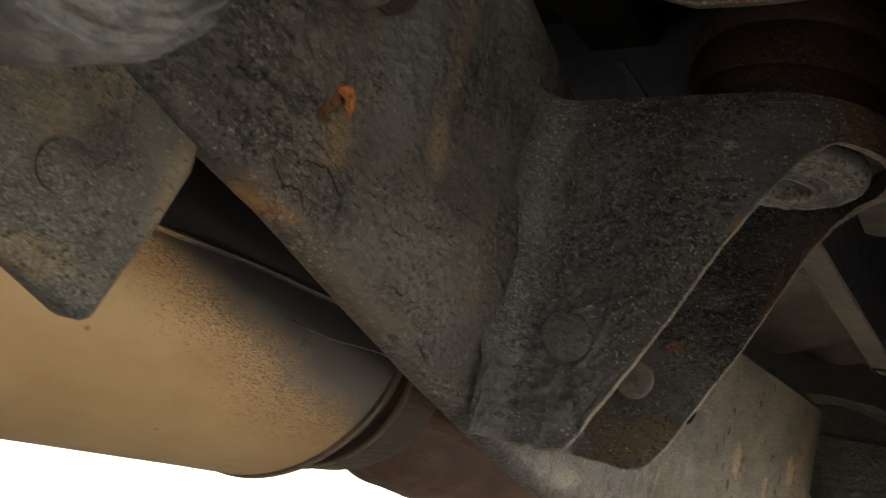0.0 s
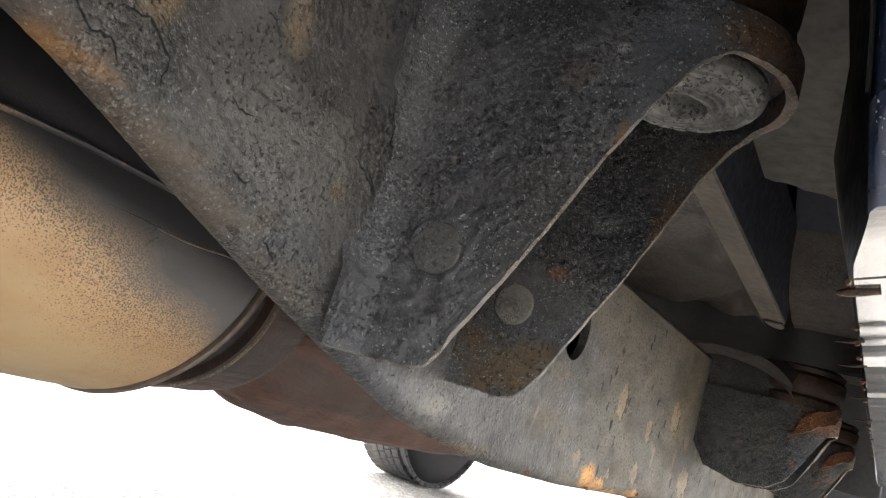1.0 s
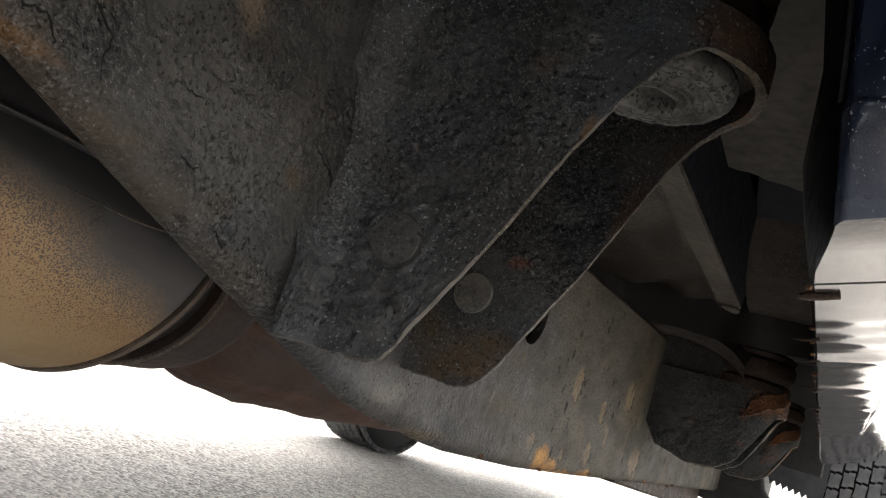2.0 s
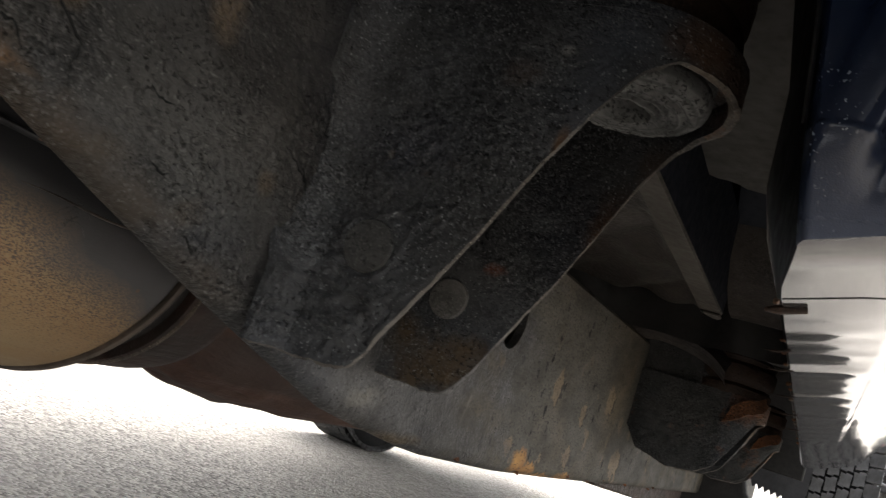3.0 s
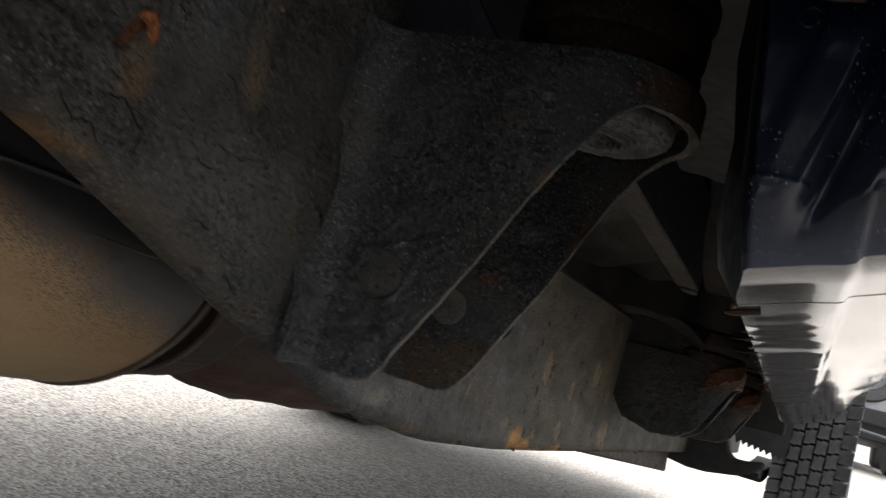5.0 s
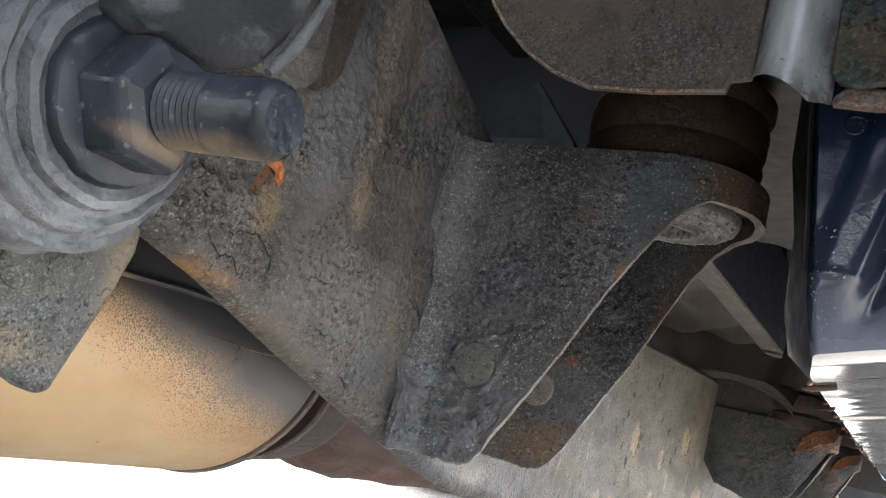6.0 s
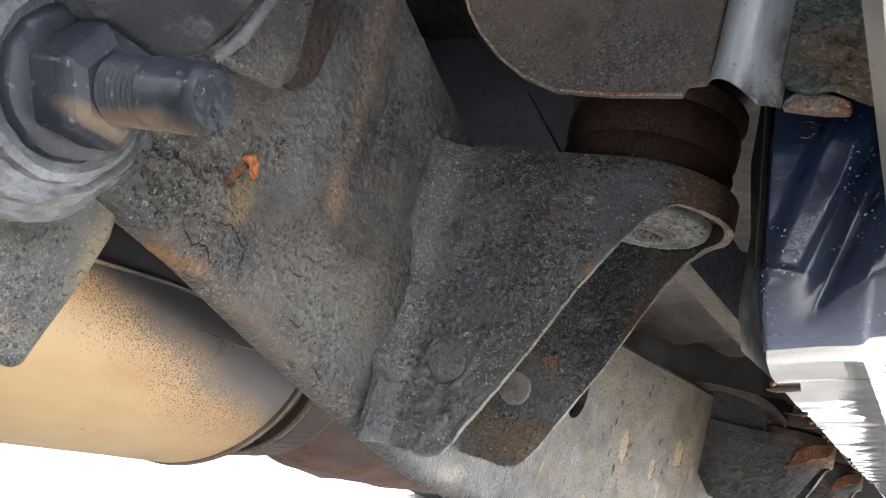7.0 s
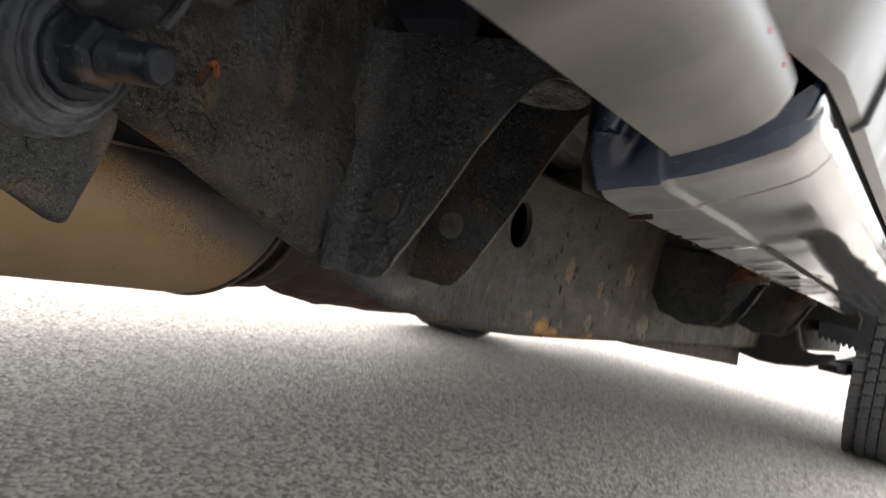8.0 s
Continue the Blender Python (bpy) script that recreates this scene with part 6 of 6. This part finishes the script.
def build_wheel():
    """A wheel about its own x axis: carcass, tread blocks, rim."""
    hub = new("wheel")
    bm = bmesh.new()
    prof = [(0.205, -0.105), (0.225, -0.118), (0.27, -0.128), (0.315, -0.126), (0.345, -0.118), (0.360, -0.104), (0.363, -0.06), (0.364, 0.0), (0.363, 0.06), (0.360, 0.104), (0.345, 0.118), (0.315, 0.126), (0.27, 0.128), (0.225, 0.118), (0.205, 0.105)]
    turn = Matrix.Rotation(radians(90), 4, "Y")
    lathe(bm, prof, turn, 72, False)
    tyre = part("tyre", bm, groove_black, hub, "black all-terrain tyre")
    blocks = []
    shapes = {}
    for kind, outline in (("centre", [(-0.0195, -0.0180), (0.001, -0.0190), (0.003, -0.0145), (0.0185, -0.0155), (0.0170, 0.0), (0.0195, 0.0180), (-0.001, 0.0190), (-0.003, 0.0145), (-0.0185, 0.0155), (-0.0175, 0.0)]), ("shoulder", [(-0.028, -0.0165), (0.008, -0.0175), (0.0195, -0.0150), (0.0205, 0.004), (0.0180, 0.0175), (-0.028, 0.0165)])):
        b = bmesh.new()
        prism(b, outline, -0.002, 0.0115, "z")
        bmesh.ops.recalc_face_normals(b, faces=b.faces)
        me = bpy.data.meshes.new("tread_block")
        b.to_mesh(me)
        b.free()
        me.materials.append(rubber)
        shapes[kind] = me
    for ring, (x, kind, count, off) in enumerate(((-0.105, "shoulder", 58, 0.0), (-0.063, "centre", 58, 0.5), (-0.021, "centre", 58, 0.2), (0.021, "centre", 58, 0.7), (0.063, "centre", 58, 0.4), (0.105, "shoulder", 58, 0.9))):
        for k in range(count):
            a = 2 * math.pi * (k + off) / count
            r = 0.3635 if kind == "centre" else 0.3575
            flip = pose(0, 0, 0, 0, 0, 180) if x > 0 and kind == "shoulder" else Matrix()
            tilt = Matrix.Rotation(radians(-14 if x > 0 else 14), 4, "Y") if kind == "shoulder" else Matrix.Rotation(0.07 * (-1) ** ring, 4, "Z")
            ob = new("tread_block", shapes[kind])
            ob.parent = tyre
            ob.matrix_basis = Matrix.Rotation(a, 4, "X") @ Matrix.Translation((x, 0, r)) @ tilt @ flip
            blocks.append(ob)
    bm = bmesh.new()
    lathe(bm, [(0.206, -0.100), (0.200, -0.095), (0.19, -0.06), (0.185, 0.0), (0.16, 0.03), (0.08, 0.05), (0.06, 0.075), (0.002, 0.076)], turn, 48, False)
    part("rim_barrel", bm, soot_black, hub, "dull dark inner barrel of the rim")
    bm = bmesh.new()
    lathe(bm, [(0.206, 0.100), (0.198, 0.092), (0.19, 0.06), (0.185, 0.0)], turn, 48, False)
    part("rim", bm, rim_grey, hub, "grey steel rim")
    bm = bmesh.new()
    lathe(bm, [(0.188, -0.050), (0.180, -0.062), (0.150, -0.066), (0.09, -0.070), (0.05, -0.085), (0.004, -0.086)], turn, 40, False)
    part("brake_drum", bm, soot_black, hub, "dark brake drum inside the rim")
    for k in range(6):
        bm = bmesh.new()
        a = math.pi / 3 * k
        lathe(bm, [(0.009, 0.0), (0.009, 0.02), (0.005, 0.024)], Matrix.Rotation(a, 4, "X") @ Matrix.Translation((0.05, 0, 0.05)) @ turn, 6)
        part("lug_nut", bm, rim_grey, hub)
    return hub


wheel = build_wheel()
wheel.parent = truck
wheel.matrix_parent_inverse = Matrix.Translation(truck.location).inverted()
wheel.matrix_basis = pose(0.2165, 2.39, 0.371) @ Matrix.Diagonal((0.70, 1, 1, 1))
tagged(wheel, "rear wheel with a blocky all-terrain tyre on the asphalt")
other = copy_thing(wheel, pose(-1.316, 2.39, 0.371, 20, 0, 180) @ Matrix.Diagonal((1.0, 1, 1, 1)))
tagged(other, "rear wheel on the far side with a black tyre")
# wheel out of view, added to keep direct light off the bracket
unseen_front_wheel = copy_thing(wheel, pose(0.235, -0.98, 0.371))
tagged(unseen_front_wheel, "unseen front wheel with a black tyre, added to block light on the bracket")

# ---- parked off-roader behind ----
suv = thing("off_roader", (0.86, 13.8, ground_height(13.8)), "parked silver off-roader with a spare wheel on its tailgate", "car")
G = ground_height(12.6)


def suv_part(name, bm, material, parent=suv, label="", bevel=0.0):
    ob = part(name, bm, material, None, label, bevel)
    ob.parent = parent
    ob.matrix_parent_inverse = Matrix.Translation(suv.location).inverted() if parent is suv else Matrix()
    return ob


bm = bmesh.new()
prism(bm, [(0.14, G + 0.78), (0.14, G + 1.45), (0.26, G + 2.12), (1.46, G + 2.12), (1.56, G + 1.45), (1.56, G + 0.78)], 12.5, 3.6)
suv_part("body", bm, far_body, bevel=0.04)
bm = bmesh.new()
prism(bm, [(0.30, G + 1.50), (0.36, G + 2.02), (1.38, G + 2.02), (1.44, G + 1.50)], 12.465, 0.03)
suv_part("rear_window", bm, far_glass, label="dark tinted rear window", bevel=0.01)
for x in (0.12, 1.40):
    bm = bmesh.new()
    box(bm, (x, 12.46, G + 1.29), (x + 0.15, 12.52, G + 1.44))
    suv_part("tail_light", bm, red_lens, label="red tail light", bevel=0.01)
bm = bmesh.new()
box(bm, (0.14, 12.30, G + 0.62), (1.56, 12.55, G + 0.84))
suv_part("bumper", bm, black_plastic, label="black rear bumper", bevel=0.03)
bm = bmesh.new()
box(bm, (0.30, 12.5, G + 0.42), (1.40, 15.8, G + 0.80))
suv_part("chassis", bm, black_plastic, bevel=0.03)
for x, y in ((0.26, 13.1), (1.44, 13.1), (0.26, 15.4), (1.44, 15.4)):
    bm = bmesh.new()
    lathe(bm, [(0.20, -0.13), (0.38, -0.13), (0.42, -0.10), (0.43, 0.0), (0.42, 0.10), (0.38, 0.13), (0.20, 0.13)], Matrix.Translation((x, y, ground_height(y) + 0.425)) @ Matrix.Rotation(radians(90), 4, "Y"), 36)
    w = suv_part("wheel", bm, rubber, label="black off-road wheel")
bm = bmesh.new()
ms = Matrix.Translation((0.90, 12.42, G + 1.30)) @ Matrix.Rotation(radians(90), 4, "X")
lathe(bm, [(0.20, -0.10), (0.33, -0.11), (0.37, -0.07), (0.375, 0.04), (0.35, 0.09), (0.28, 0.10), (0.21, 0.08), (0.20, 0.02)], ms, 40)
spare = suv_part("spare_wheel", bm, rubber, label="spare wheel with a grey rim")
bm = bmesh.new()
lathe(bm, [(0.21, 0.03), (0.20, 0.06), (0.10, 0.03), (0.06, 0.07), (0.01, 0.075)], ms, 30)
for k in range(5):
    a = 2 * math.pi * k / 5
    box(bm, (-0.025, 0.05, 0.03), (0.025, 0.20, 0.07), ms @ Matrix.Rotation(a, 4, "Z"))
suv_part("spare_rim", bm, rim_grey, spare, "grey five-spoke rim")
bm = bmesh.new()
box(bm, (1.19, 12.28, G + 0.62), (1.24, 12.34, G + 0.90))
suv_part("tow_strap", bm, red_lens, label="red strap at the bumper")

for x in (0.06, 1.28):
    bm = bmesh.new()
    prism(bm, [(x, G + 0.60), (x, G + 1.02), (x + 0.06, G + 1.10), (x + 0.28, G + 1.10), (x + 0.34, G + 1.02), (x + 0.34, G + 0.60)], 12.42, 1.25)
    suv_part("fender_flare", bm, black_plastic, label="black fender flare", bevel=0.02)
bm = bmesh.new()
prism(bm, [(0.20, G + 1.46), (0.30, G + 2.08), (1.44, G + 2.08), (1.52, G + 1.46)], 12.475, 0.03)
suv_part("tailgate_frame", bm, rack_grey, label="dark grey frame round the rear window", bevel=0.02)

# steel rack standing behind the off-roader
rack = thing("steel_rack", (1.55, 11.9, ground_height(11.9)), "grey tubular steel rack standing on the asphalt", "rack")
RZ = ground_height(11.9)


def rod(name, a, b, r=0.022):
    bm = bmesh.new()
    tube(bm, [a, b], r, 10)
    ob = part(name, bm, rack_grey)
    ob.parent = rack
    ob.matrix_parent_inverse = Matrix.Translation(rack.location).inverted()


for x in (1.36, 1.70):
    rod("post", (x, 11.9, RZ), (x + 0.03, 11.9, RZ + 0.66))
    rod("post", (x + 0.16, 12.35, ground_height(12.35)), (x + 0.19, 12.35, RZ + 0.66), 0.018)
for h in (0.06, 0.24, 0.42, 0.64):
    rod("rail", (1.36 + 0.045 * h, 11.9, RZ + h), (1.70 + 0.045 * h, 11.9, RZ + h), 0.017)
    rod("rail", (1.70, 11.9, RZ + h), (1.87, 12.35, RZ + h), 0.014)
for x in (1.47, 1.59):
    rod("bar", (x, 11.9, RZ + 0.04), (x + 0.03, 11.9, RZ + 0.64), 0.012)
rod("drawbar", (1.37, 11.9, RZ + 0.50), (0.5, 11.95, RZ + 0.56), 0.02)

# ---- bare trees along the far edge ----
def bare_tree(at, height, seed):
    rng = random.Random(seed)
    t = thing("bare_tree", at, "leafless grey-brown tree far beyond the asphalt", "tree", "far trees")
    limbs, twigs = bmesh.new(), bmesh.new()

    def grow(p, d, ln, r, depth):
        q = p + d * ln
        target = limbs if depth < 2 else twigs
        tube(target, [p, p.lerp(q, 0.5) + Vector((rng.uniform(-1, 1), rng.uniform(-1, 1), 0)) * ln * 0.06, q], [r, r * 0.8, r * 0.6], 5, caps=False)
        if depth < 5:
            for k in range(3 if depth < 3 else 2):
                nd = (d + Vector((rng.uniform(-1, 1), rng.uniform(-1, 1), rng.uniform(-0.2, 0.6))) * 0.75).normalized()
                grow(p.lerp(q, rng.uniform(0.6, 1.0)), nd, ln * rng.uniform(0.6, 0.8), r * 0.55, depth + 1)

    grow(Vector((0, 0, 0)), Vector((0, 0, 1)), height * 0.3, height * 0.025, 0)
    part("trunk", limbs, twig_brown, t)
    part("crown", twigs, twig_brown, t)
    return t


for k in range(9):
    y = 150 + 9 * (k % 3)
    bare_tree((11.0 + 7.5 * k - 0.3 * k * k, y, ground_height(y) - 0.05), 6.5 + (k * 37 % 5) * 0.8, 40 + k)
